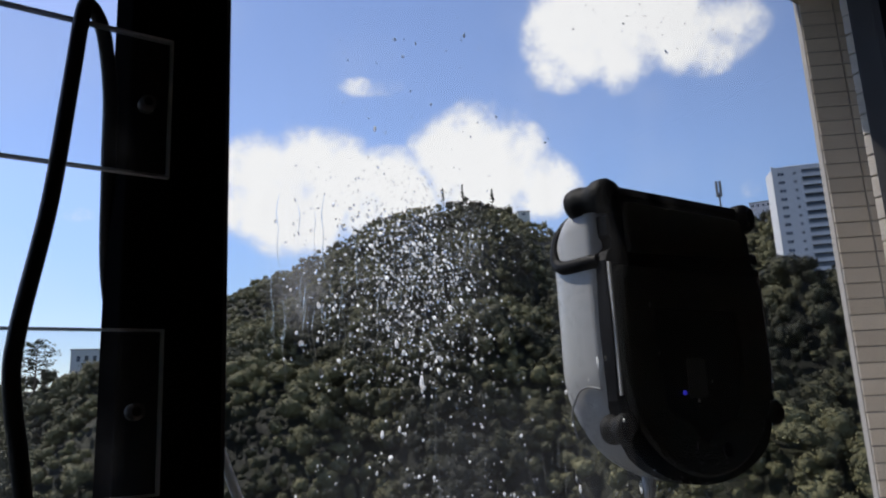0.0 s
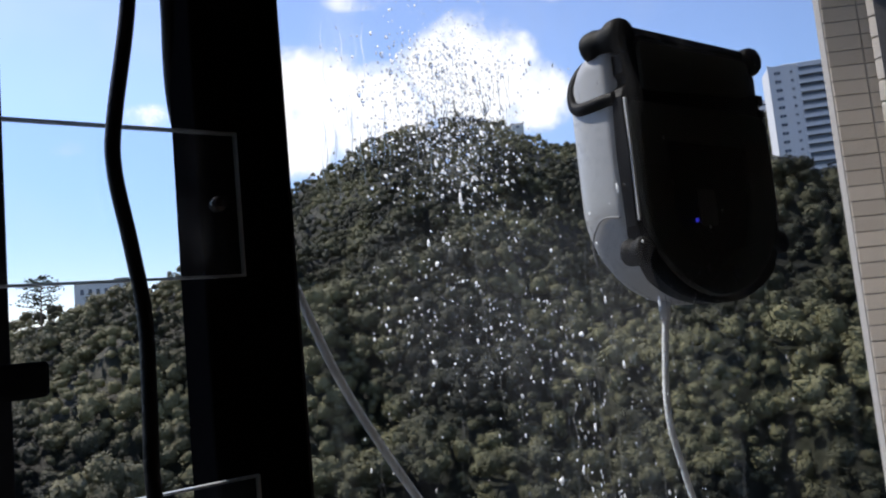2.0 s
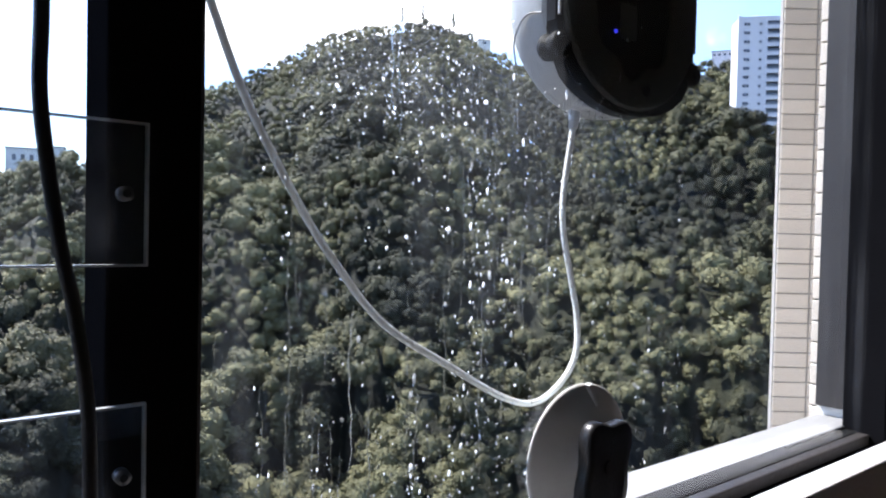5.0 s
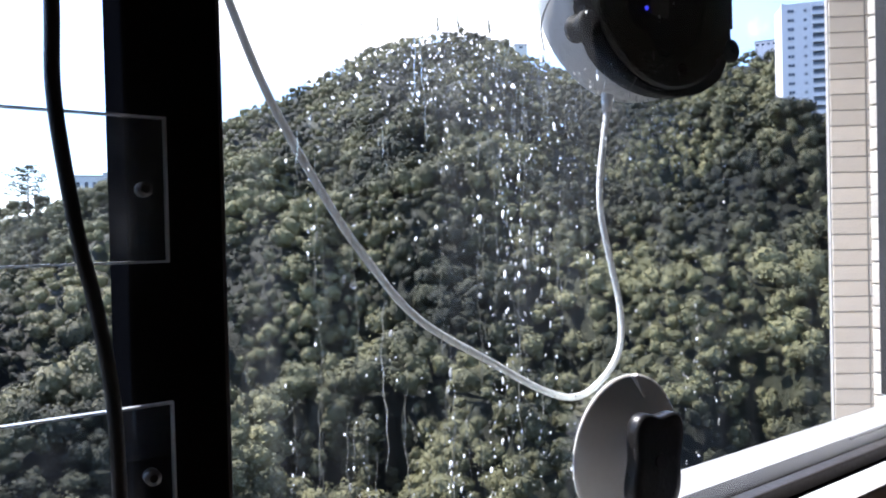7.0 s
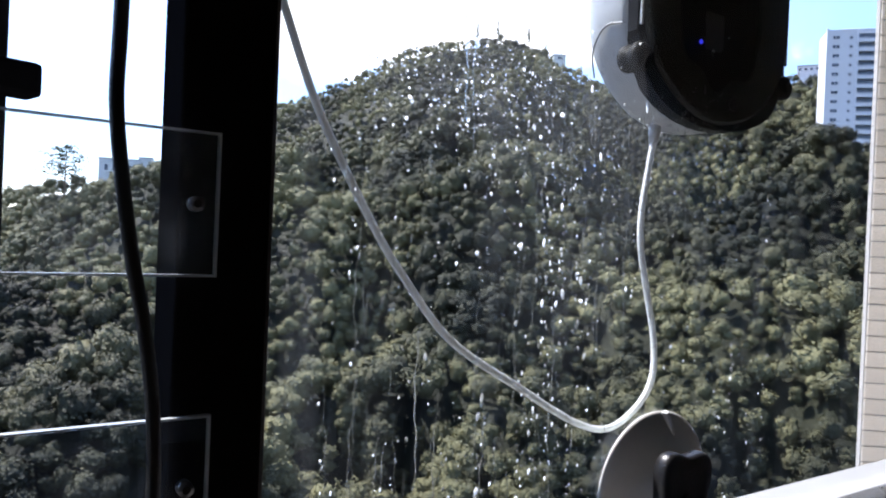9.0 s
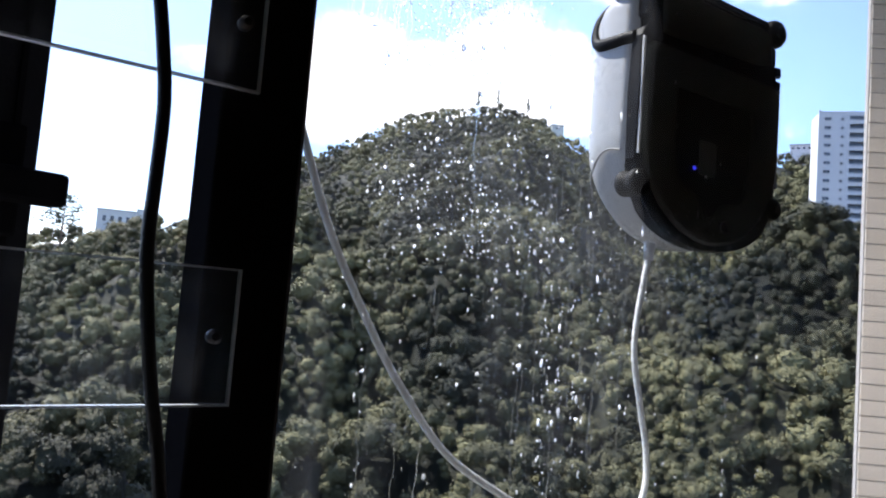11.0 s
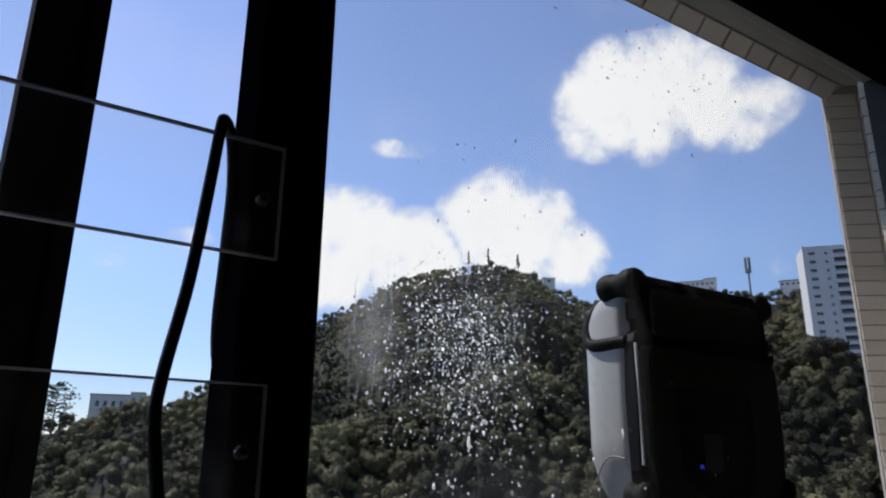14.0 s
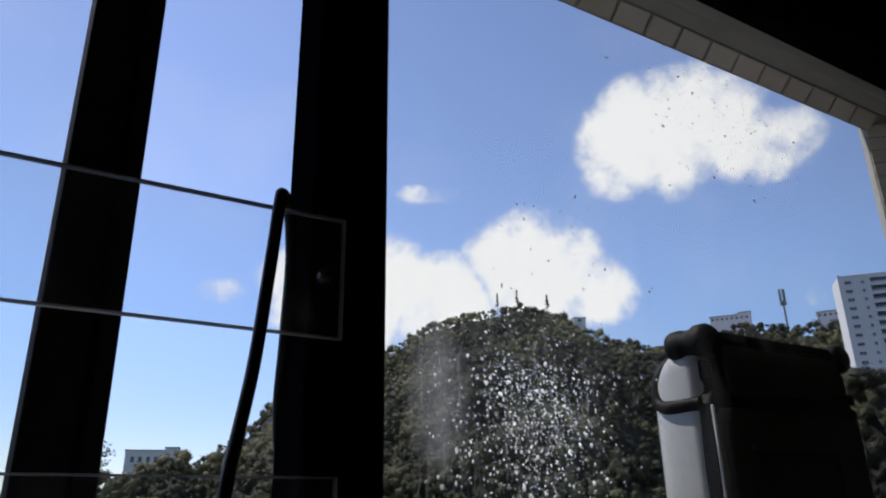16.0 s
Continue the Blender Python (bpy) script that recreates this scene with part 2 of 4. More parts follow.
MAT = {
    "frame": material("black_aluminium", (0.007, 0.007, 0.008), 0.75, 0.0, 0.2, 14, 0.08, 300, specular=0.0),
    # a little lighter and more uneven than the main frame's black
    "sash_frame": material("mottled_black_aluminium", (0.012, 0.012, 0.014), 0.6, 0.0, 0.35, 9, 0.08, 260, specular=0.06),
    "grey_frame": material("grey_aluminium", (0.075, 0.075, 0.08), 0.45, 0.0, 0.12, 12, 0.05, 250),
    "jamb_metal": material("brown_anodised_aluminium", (0.045, 0.041, 0.04), 0.5, 0.0, 0.25, 10, 0.06, 250),
    "rail_metal": material("grey_anodised_aluminium", (0.042, 0.038, 0.036), 0.45, 0.2, 0.2, 14, 0.06, 250),
    "inner_sill": material("white_painted_ledge", (0.50, 0.49, 0.48), 0.55, 0.0, 0.06, 7, 0.1, 180),
    "rubber": material("black_rubber", (0.009, 0.009, 0.009), 0.6, 0.0, 0.2, 30, 0.15, 400, specular=0.12),
    "cream": material("cream_render", (0.52, 0.5, 0.46), 0.8, 0.0, 0.12, 9, 0.3, 140, second=(0.33, 0.31, 0.28), second_amount=0.5, second_scale=7),
    "tile": material("cream_glazed_tile", (0.84, 0.745, 0.63), 0.32, 0.0, 0.10, 20, 0.06, 160, per_object=0.2, second=(0.62, 0.55, 0.47), second_amount=0.4, second_scale=9),
    "grout": material("grey_grout", (0.40, 0.37, 0.335), 0.9, 0.0, 0.2, 30, 0.4, 300),
    "sill": material("pale_grey_sill", (0.33, 0.32, 0.31), 0.5, 0.0, 0.06, 7, 0.1, 180, second=(0.25, 0.24, 0.23), second_amount=0.3, second_scale=12),
    # kept pale so the unseen room bounces light onto the robot's base
    "wall": material("white_wall_paint", (0.74, 0.73, 0.70), 0.85, 0.0, 0.05, 3, 0.12, 200),
    "floor": material("brown_wood_floor", (0.16, 0.095, 0.055), 0.45, 0.0, 0.3, 4, 0.1, 60),
    "shell": material("white_plastic", (0.44, 0.44, 0.44), 0.3, 0.0, 0.06, 12, 0.02, 300),
    "plate": material("black_plastic", (0.008, 0.008, 0.009), 0.5, 0.0, 0.15, 30, 0.1, 300, specular=0.06),
    "seam": material("grey_shell_seam", (0.22, 0.22, 0.22), 0.5, 0.0, 0.1, 30),
    "pad": material("dark_grey_microfibre", (0.13, 0.135, 0.125), 0.95, 0.0, 0.3, 60, 0.9, 700, specular=0.1),
    # near-black paints the shade inside sockets, holes and the suction recess
    "hole": material("recess_shade", (0.01, 0.01, 0.012), 0.5, 0.0, 0.1, 30),
    "grey_part": material("grey_metal_label", (0.16, 0.16, 0.16), 0.4, 0.3, 0.1, 40),
    "cord_white": material("off_white_rubber_cord", (0.76, 0.76, 0.74), 0.5, 0.0, 0.12, 40, 0.1, 400, second=(0.4, 0.39, 0.36), second_amount=0.3, second_scale=30),
    "cord_black": material("black_rubber_cord", (0.014, 0.014, 0.016), 0.4, 0.0, 0.15, 40, 0.1, 300),
    # opaque here: light coming through the disc is put into its pale colour
    "cup": material("translucent_grey_rubber", (0.6, 0.6, 0.58), 0.4, 0.0, 0.1, 20, 0.05, 200),
    "knob": material("dark_grey_plastic", (0.014, 0.014, 0.015), 0.33, 0.0, 0.1, 25, 0.08, 300),
    "steel": material("steel_screw", (0.11, 0.11, 0.11), 0.4, 1.0, 0.1, 80),
    # veils on the pane: some wet film, some painted haze over the hill
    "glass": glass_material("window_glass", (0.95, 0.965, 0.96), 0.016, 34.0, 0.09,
                            haze_patches=((0.60, 1.415, 0.20, 0.085, 0.013), (0.80, 1.38, 0.13, 0.085, 0.003), (0.452, 1.57, 0.030, 0.060, 0.075), (0.53, 1.60, 0.11, 0.13, 0.010), (0.66, 1.30, 0.13, 0.14, 0.007))),
    "clean_glass": glass_material("clean_glass", (0.95, 0.965, 0.965), 0.008, 12.0, 0.6),
    "acrylic": glass_material("clear_acrylic", (0.93, 0.95, 0.96), 0.009, 9.0, 0.7),
    # cut edges catch the light; that brightness is put into a pale colour
    "acrylic_edge": material("light_catching_acrylic_edge", (0.5, 0.53, 0.55), 0.35, 0.0, 0.15, 30, 0.05, 300, transmission=0.35),
    "water": water_material("water_drop", 0.92),
    "trickle": water_material("water_trickle", 0.14),
    # shade between the crowns is put into this near-black ground colour
    "ground": foliage("shaded_undergrowth", (0.008, 0.010, 0.006), (0.034, 0.036, 0.018), 1.1),
    "forest": foliage("broadleaf_canopy", (0.030, 0.032, 0.019), (0.236, 0.220, 0.106), 0.6),
    "conifer": foliage("conifer_needles", (0.016, 0.03, 0.014), (0.06, 0.085, 0.035), 0.5),
    "bark": material("grey_brown_bark", (0.12, 0.09, 0.065), 0.95, 0.0, 0.3, 1.5, 0.6, 6),
    "tower": material("white_tower_render", (0.62, 0.63, 0.65), 0.75, 0.0, 0.06, 0.12, 0.1, 1.0),
    "tower_glass": material("dark_window_glass", (0.06, 0.075, 0.1), 0.12, 0.0, 0.3, 0.4, per_object=0.8),
    "house": material("pale_green_render", (0.56, 0.59, 0.57), 0.8, 0.0, 0.12, 0.25, 0.1, 1.0),
    # distance haze is put into this pale pink wall colour
    "hazy_house": material("haze_paled_pink_render", (0.80, 0.74, 0.72), 0.8, 0.0, 0.1, 0.25, 0.1, 1.0),
    "roof": material("grey_roof", (0.3, 0.31, 0.31), 0.8, 0.0, 0.15, 0.3, 0.1, 1.0),
    "mast": material("grey_steel_mast", (0.2, 0.21, 0.22), 0.5, 0.4, 0.1, 0.5),
    "led": emitter("blue_led", (0.06, 0.06, 1.0), 0.32),
}


# ---- builders ----
def mesh_object(name, bm, mat, smooth=False):
    me = bpy.data.meshes.new(name)
    bm.normal_update()
    bm.to_mesh(me)
    bm.free()
    for m in (mat if isinstance(mat, (list, tuple)) else [mat]):
        me.materials.append(MAT[m])
    if smooth:
        me.polygons.foreach_set("use_smooth", [True] * len(me.polygons))
    return new(name, me)


def part(name, bm, mat, parent, label="", smooth=False):
    ob = mesh_object(name, bm, mat, smooth)
    ob.parent = parent
    return tagged(ob, label)


def box(bm, lo, hi, bevel=0.0, m=None, seg=2):
    r = bmesh.ops.create_cube(bm, size=1.0)
    c, s = [(a + b) / 2 for a, b in zip(lo, hi)], [b - a for a, b in zip(lo, hi)]
    for v in r["verts"]:
        v.co = Vector((v.co.x * s[0] + c[0], v.co.y * s[1] + c[1], v.co.z * s[2] + c[2]))
    vs = r["verts"]
    if bevel:
        es = list({e for v in vs for e in v.link_edges})
        g = bmesh.ops.bevel(bm, geom=es, offset=bevel, segments=seg, profile=0.5, affect="EDGES")
        vs = list({v for f in g["faces"] for v in f.verts} | {v for v in vs if v.is_valid})
    if m is not None:
        bmesh.ops.transform(bm, matrix=m, verts=vs)
    return bm


def boxed(lo, hi, bevel=0.0, m=None):
    return box(bmesh.new(), lo, hi, bevel, m)


def cyl(bm, p, q, r1, r2=None, seg=20, caps=True):
    p, q = Vector(p), Vector(q)
    d = q - p
    m = Matrix.Translation((p + q) / 2) @ d.to_track_quat("Z", "Y").to_matrix().to_4x4()
    bmesh.ops.create_cone(bm, cap_ends=caps, segments=seg, radius1=r1, radius2=r1 if r2 is None else r2, depth=d.length, matrix=m)
    return bm


def prism(outline, y0, y1, bevel=0.0, bm=None):
    """A closed outline in x and z, drawn out from y0 to y1."""
    bm = bm or bmesh.new()
    a = [bm.verts.new((x, y0, z)) for x, z in outline]
    b = [bm.verts.new((x, y1, z)) for x, z in outline]
    n = len(outline)
    f0, f1 = bm.faces.new(a), bm.faces.new(list(reversed(b)))
    for i in range(n):
        bm.faces.new((a[(i + 1) % n], a[i], b[i], b[(i + 1) % n]))
    if bevel:
        es = list({e for f in (f0, f1) for e in f.edges})
        bmesh.ops.bevel(bm, geom=es, offset=bevel, segments=3, profile=0.5, affect="EDGES")
    bmesh.ops.recalc_face_normals(bm, faces=bm.faces)
    return bm


def tube(points, radius, seg=10, steps=8):
    """A round cord along a smooth line through the points."""
    pts = [Vector(p) for p in points]
    line = []
    ext = [pts[0] * 2 - pts[1]] + pts + [pts[-1] * 2 - pts[-2]]
    for i in range(1, len(ext) - 2):
        p0, p1, p2, p3 = ext[i - 1:i + 3]
        for k in range(steps):
            t = k / steps
            line.append(0.5 * ((2 * p1) + (p2 - p0) * t + (2 * p0 - 5 * p1 + 4 * p2 - p3) * t * t + (3 * p1 - p0 - 3 * p2 + p3) * t ** 3))
    line.append(pts[-1])
    bm = bmesh.new()
    rings, side = [], Vector((0.3, 1, 0.2))
    for i, p in enumerate(line):
        d = (line[min(i + 1, len(line) - 1)] - line[max(i - 1, 0)]).normalized()
        u = side - d * side.dot(d)
        u.normalize()
        side = u
        v = d.cross(u)
        rings.append([bm.verts.new(p + (u * math.cos(a) + v * math.sin(a)) * radius) for a in [2 * math.pi * j / seg for j in range(seg)]])
    for r0, r1 in zip(rings, rings[1:]):
        for j in range(seg):
            bm.faces.new((r0[j], r0[(j + 1) % seg], r1[(j + 1) % seg], r1[j]))
    bm.faces.new(list(reversed(rings[0])))
    bm.faces.new(rings[-1])
    return bm


def structure(name, bm, mat, label, category, smooth=False):
    return tagged(mesh_object(name, bm, mat, smooth), label, category, kind="structure")


def empty(name, place, label, category, group="", kind=""):
    ob = new(name)
    ob.empty_display_size = 0.05
    ob.matrix_world = place if isinstance(place, Matrix) else Matrix.Translation(place)
    return tagged(ob, label, category, group, kind)


# ---- the room: unseen floor, ceiling and back walls added; window wall and sills ----
WX0, WX1, WZ0, WZ1 = -0.62, 1.60, 0.93, 2.20      # the opening in the window wall
WY0, WY1 = -0.062, 0.16
structure("floor", boxed((-2.6, -4.2, -0.2), (3.0, WY1, 0.0)), "floor", "dark brown wooden floor of a dim room", "floor")
structure("ceiling", boxed((-2.6, -4.2, 2.7), (3.0, WY1, 2.9)), "wall", "plain off-white ceiling in shade", "ceiling")
structure("wall_west", boxed((-2.75, -4.2, 0), (-2.6, WY1, 2.7)), "wall", "plain off-white room wall in shade", "wall")
structure("wall_east", boxed((3.0, -4.2, 0), (3.15, WY1, 2.7)), "wall", "plain off-white room wall in shade", "wall")
structure("wall_south", boxed((-2.75, -4.35, 0), (3.15, -4.2, 2.7)), "wall", "plain off-white room wall in shade", "wall")
wn = bmesh.new()
box(wn, (-2.6, WY0, 0), (WX0, WY1, 2.7))
box(wn, (WX1, WY0, 0), (3.0, WY1, 2.7))
box(wn, (WX0, WY0, 0), (WX1, WY1, WZ0))
box(wn, (WX0, WY0, WZ1), (WX1, WY1, 2.7))
structure("wall_north", wn, "wall", "off-white window wall around a wide opening", "wall")
structure("window_sill", box(boxed((WX0, -0.02, WZ0), (WX1, 0.086, 0.985), 0.003), (WX0, 0.0865, WZ0), (WX1, 0.158, 0.968), 0.003), "sill", "pale grey outer window sill in the sun", "window sill")
structure("interior_sill", boxed((WX0 - 0.05, -0.066, WZ0 - 0.03), (WX1 + 0.05, -0.0285, 0.998), 0.004), "inner_sill", "white painted inner window ledge in a strip of sun", "window sill")

# ---- the window: black frame, fixed pane, tracks ----
win = empty("window_1", (0, 0, 0), "wide black aluminium window with one rain-spotted pane", "window", kind="structure")
part("mullion", boxed((0.3515, -0.016, WZ0), (0.4025, 0.03, WZ1), 0.002), "frame", win, "thick black aluminium mullion")
# greyer than the mullion: the bead's slim highlight is put into its colour
part("glazing_bead", boxed((0.4025, -0.010, 1.0), (0.4065, 0.014, 2.06), 0.001), "grey_frame", win)
part("stile", boxed((1.385, -0.03, 0.985), (1.47, 0.03, WZ1), 0.003), "frame", win)
part("jamb", boxed((1.47, -0.06, 1.0005), (WX1 - 0.0, 0.03, WZ1), 0.002), "frame", win)
part("jamb_liner", boxed((1.588, 0.03, 0.985), (WX1 - 0.001, 0.158, WZ1 - 0.002), 0.002), "jamb_metal", win, "grey aluminium jamb")
part("top_rail", boxed((0.4025, -0.03, 2.058), (1.385, 0.03, WZ1), 0.003), "frame", win)
part("bottom_rail", boxed((0.4025, -0.009, 0.955), (1.385, 0.007, 1.002), 0.002), "rail_metal", win, "grey aluminium bottom rail")
part("gasket", boxed((0.4025, 0.007, 0.985), (1.385, 0.036, 1.0035), 0.002), "rubber", win, "black rubber gasket")
# rib spans only its highlighted stretch, that brightness put into the grey
part("gasket_rib", boxed((1.205, 0.0245, 1.0035), (1.384, 0.0285, 1.0075), 0.001), "grey_frame", win, "raised rib with its highlight put into grey")
# solid black strip added for the dark of the gap behind the rail
part("track", boxed((WX0 + 0.09, -0.0285, WZ0), (1.385, -0.009, 0.988), 0.001), "frame", win, "black strip in place of the dark gap")
part("left_jamb", boxed((WX0, -0.06, 0.985), (WX0 + 0.09, 0.05, WZ1), 0.002), "frame", win)
part("head", boxed((WX0 + 0.09, -0.016, 2.1), (0.3515, 0.05, WZ1), 0.002), "frame", win)
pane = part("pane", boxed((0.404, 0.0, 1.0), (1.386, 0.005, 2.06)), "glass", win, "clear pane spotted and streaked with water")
pane.visible_shadow = False


def rounded(w, h, r, n=6, cx=0.0, cz=0.0):
    pts = []
    for sx, sz, a0 in ((1, 1, 0), (-1, 1, 90), (-1, -1, 180), (1, -1, 270)):
        for k in range(n + 1):
            a = radians(a0 + 90 * k / n)
            pts.append((cx + sx * (w / 2 - r) + r * math.cos(a), cz + sz * (h / 2 - r) + r * math.sin(a)))
    return pts


# ---- the open sash outside, with its latch ----
ang = math.degrees(math.atan2(0.235, 0.785))
sash = empty("window_2", pose(-0.5, 0.03, 0, 0, 0, ang), "black aluminium casement sash standing open outwards", "window", kind="structure")
SW = 0.815
part("stile", boxed((SW - 0.066, -0.008, 1.0), (SW, 0.008, 2.2), 0.002), "sash_frame", sash)
part("glazing_bead", boxed((SW - 0.022, -0.0105, 1.0), (SW - 0.017, -0.0085, 2.2), 0.0005), "frame", sash)
part("stile", boxed((0.0, -0.02, 1.0), (0.07, 0.022, 2.2), 0.003), "sash_frame", sash)
part("rail", boxed((0.07, -0.02, 2.14), (SW - 0.070, 0.022, 2.2), 0.003), "sash_frame", sash)
part("rail", boxed((0.07, -0.02, 1.0), (SW - 0.070, 0.022, 1.06), 0.003), "sash_frame", sash)
sp = part("pane", boxed((0.068, -0.002, 1.055), (SW - 0.068, 0.003, 2.145)), "clean_glass", sash)
sp.visible_shadow = False
latch = part("latch", boxed((SW - 0.10, -0.062, 1.378), (SW + 0.006, -0.036, 1.404), 0.004), "frame", sash, "black latch handle")
part("latch_base", boxed((SW - 0.055, -0.037, 1.352), (SW - 0.02, -0.0075, 1.44), 0.003), "frame", sash)


# ---- clear guard strips across the open part ----
def guard_strip(z0, z1, tilt):
    ob = empty("guard_strip", pose(-0.10, -0.0205, (z0 + z1) / 2, 0, tilt, 0), "clear acrylic guard strip screwed across the open window", "guard strip", "clear guard strips across the window")
    h, x0, x1 = (z1 - z0) / 2, -0.44, 0.471
    sheet = part("sheet", boxed((x0 + 0.0012, -0.0038, -h + 0.0012), (x1 - 0.0012, -0.0002, h - 0.0012)), "acrylic", ob)
    sheet.visible_shadow = False
    for lo, hi in (((x0, -0.004, h - 0.0012), (x1, 0.0, h)), ((x0, -0.004, -h), (x1, 0.0, -h + 0.0012)), ((x1 - 0.0012, -0.004, -h + 0.0012), (x1, 0.0, h - 0.0012))):
        part("edge", boxed(lo, hi), "acrylic_edge", ob, "pale cut edge, caught light put into its colour")
    for sx in (0.459, -0.40):
        bm = bmesh.new()
        cyl(bm, (sx, -0.0062, 0.0), (sx, 0.001, 0.0), 0.0041, 0.0041, 20)
        screw = part("screw", bm, "steel", ob, "small steel screw", True)
        bm = bmesh.new()
        cyl(bm, (sx, -0.0068, 0.0), (sx, -0.006, 0.0), 0.0022, 0.0022, 12)
        part("socket", bm, "hole", screw)
    return ob


for z0, z1, tilt in ((1.594, 1.670, 0.15), (1.4375, 1.515, -0.1), (1.260, 1.337, 0.1), (1.108, 1.184, -0.15)):
    guard_strip(z0, z1, tilt)

# ---- black cable slung over the top strip ----
tagged(mesh_object("black_cable", tube([(0.385, 0.042, 1.40), (0.376, 0.040, 1.47), (0.356, 0.035, 1.54), (0.3485, 0.012, 1.60), (0.3455, 0.000, 1.64), (0.3405, -0.010, 1.664), (0.336, -0.016, 1.6745), (0.330, -0.0225, 1.6785), (0.326, -0.031, 1.668), (0.3225, -0.033, 1.63),
                                        (0.317, -0.033, 1.57), (0.3085, -0.033, 1.515), (0.3075, -0.033, 1.49), (0.313, -0.033, 1.455), (0.3175, -0.033, 1.42), (0.3175, -0.033, 1.38), (0.317, -0.033, 1.345), (0.3205, -0.033, 1.31),
                                        (0.3265, -0.033, 1.27), (0.3335, -0.033, 1.235), (0.3395, -0.033, 1.19), (0.341, -0.033, 1.14), (0.339, -0.036, 1.08), (0.336, -0.05, 0.99), (0.335, -0.085, 0.951)], 0.0037, 12), "cord_black", True),
       "black rubber cable slung over the top guard strip", "cable")


# ---- window-cleaning robot on the outside of the pane ----
def robot_outline(w=0.1075, top=0.112, low=-0.135, r=0.022, flat=-0.035):
    """Square shoulders at the top, a half round at the bottom."""
    pts = []
    for sx, a0 in ((1, 0), (-1, 90)):
        for k in range(7):
            a = radians(a0 + 90 * k / 6)
            pts.append((sx * (w - r) + r * math.cos(a), top - r + r * math.sin(a)))
    n = 28
    for k in range(n + 1):
        a = math.pi + math.pi * k / n
        pts.append((w * math.cos(a), flat + (flat - low) * math.sin(a)))
    return pts


# depth, half width, top and bottom of the shell, from the pane outwards
SHELL = ((0.0235, 0.1045, 0.1105, -0.1315), (0.034, 0.1065, 0.112, -0.134), (0.052, 0.1065, 0.1105, -0.134), (0.064, 0.1055, 0.104, -0.1325), (0.073, 0.103, 0.094, -0.129),
         (0.080, 0.098, 0.081, -0.122), (0.0845, 0.090, 0.066, -0.111), (0.0868, 0.074, 0.046, -0.092), (0.0875, 0.045, 0.016, -0.065))


def shell_mesh():
    """The white cover: full depth below, its back rounding forward towards the top."""
    bm = bmesh.new()
    rings = [[bm.verts.new((x, y, z)) for x, z in robot_outline(w, top, low, 0.26 * w, -0.035)] for y, w, top, low in SHELL]
    n = len(rings[0])
    for a, b in zip(rings, rings[1:]):
        for i in range(n):
            bm.faces.new((a[i], a[(i + 1) % n], b[(i + 1) % n], b[i]))
    bm.faces.new(rings[0])
    bm.faces.new(rings[-1])
    bmesh.ops.recalc_face_normals(bm, faces=bm.faces)
    return bm


def base_outline():
    """The black base: a narrower head between the upper rollers, notches, a wide body and a round foot."""
    right = [(0.083, 0.1105), (0.088, 0.107), (0.088, 0.094), (0.101, 0.091), (0.101, 0.074), (0.096, 0.071), (0.096, 0.064), (0.103, 0.060), (0.1065, 0.052), (0.1075, 0.0), (0.1075, -0.062), (0.104, -0.066), (0.102, -0.080)]
    foot = [(0.102 * math.cos(a), -0.080 + 0.055 * math.sin(a)) for a in [-math.pi * k / 24 for k in range(1, 24)]]
    return right + foot + [(-x, z) for x, z in reversed(right)]


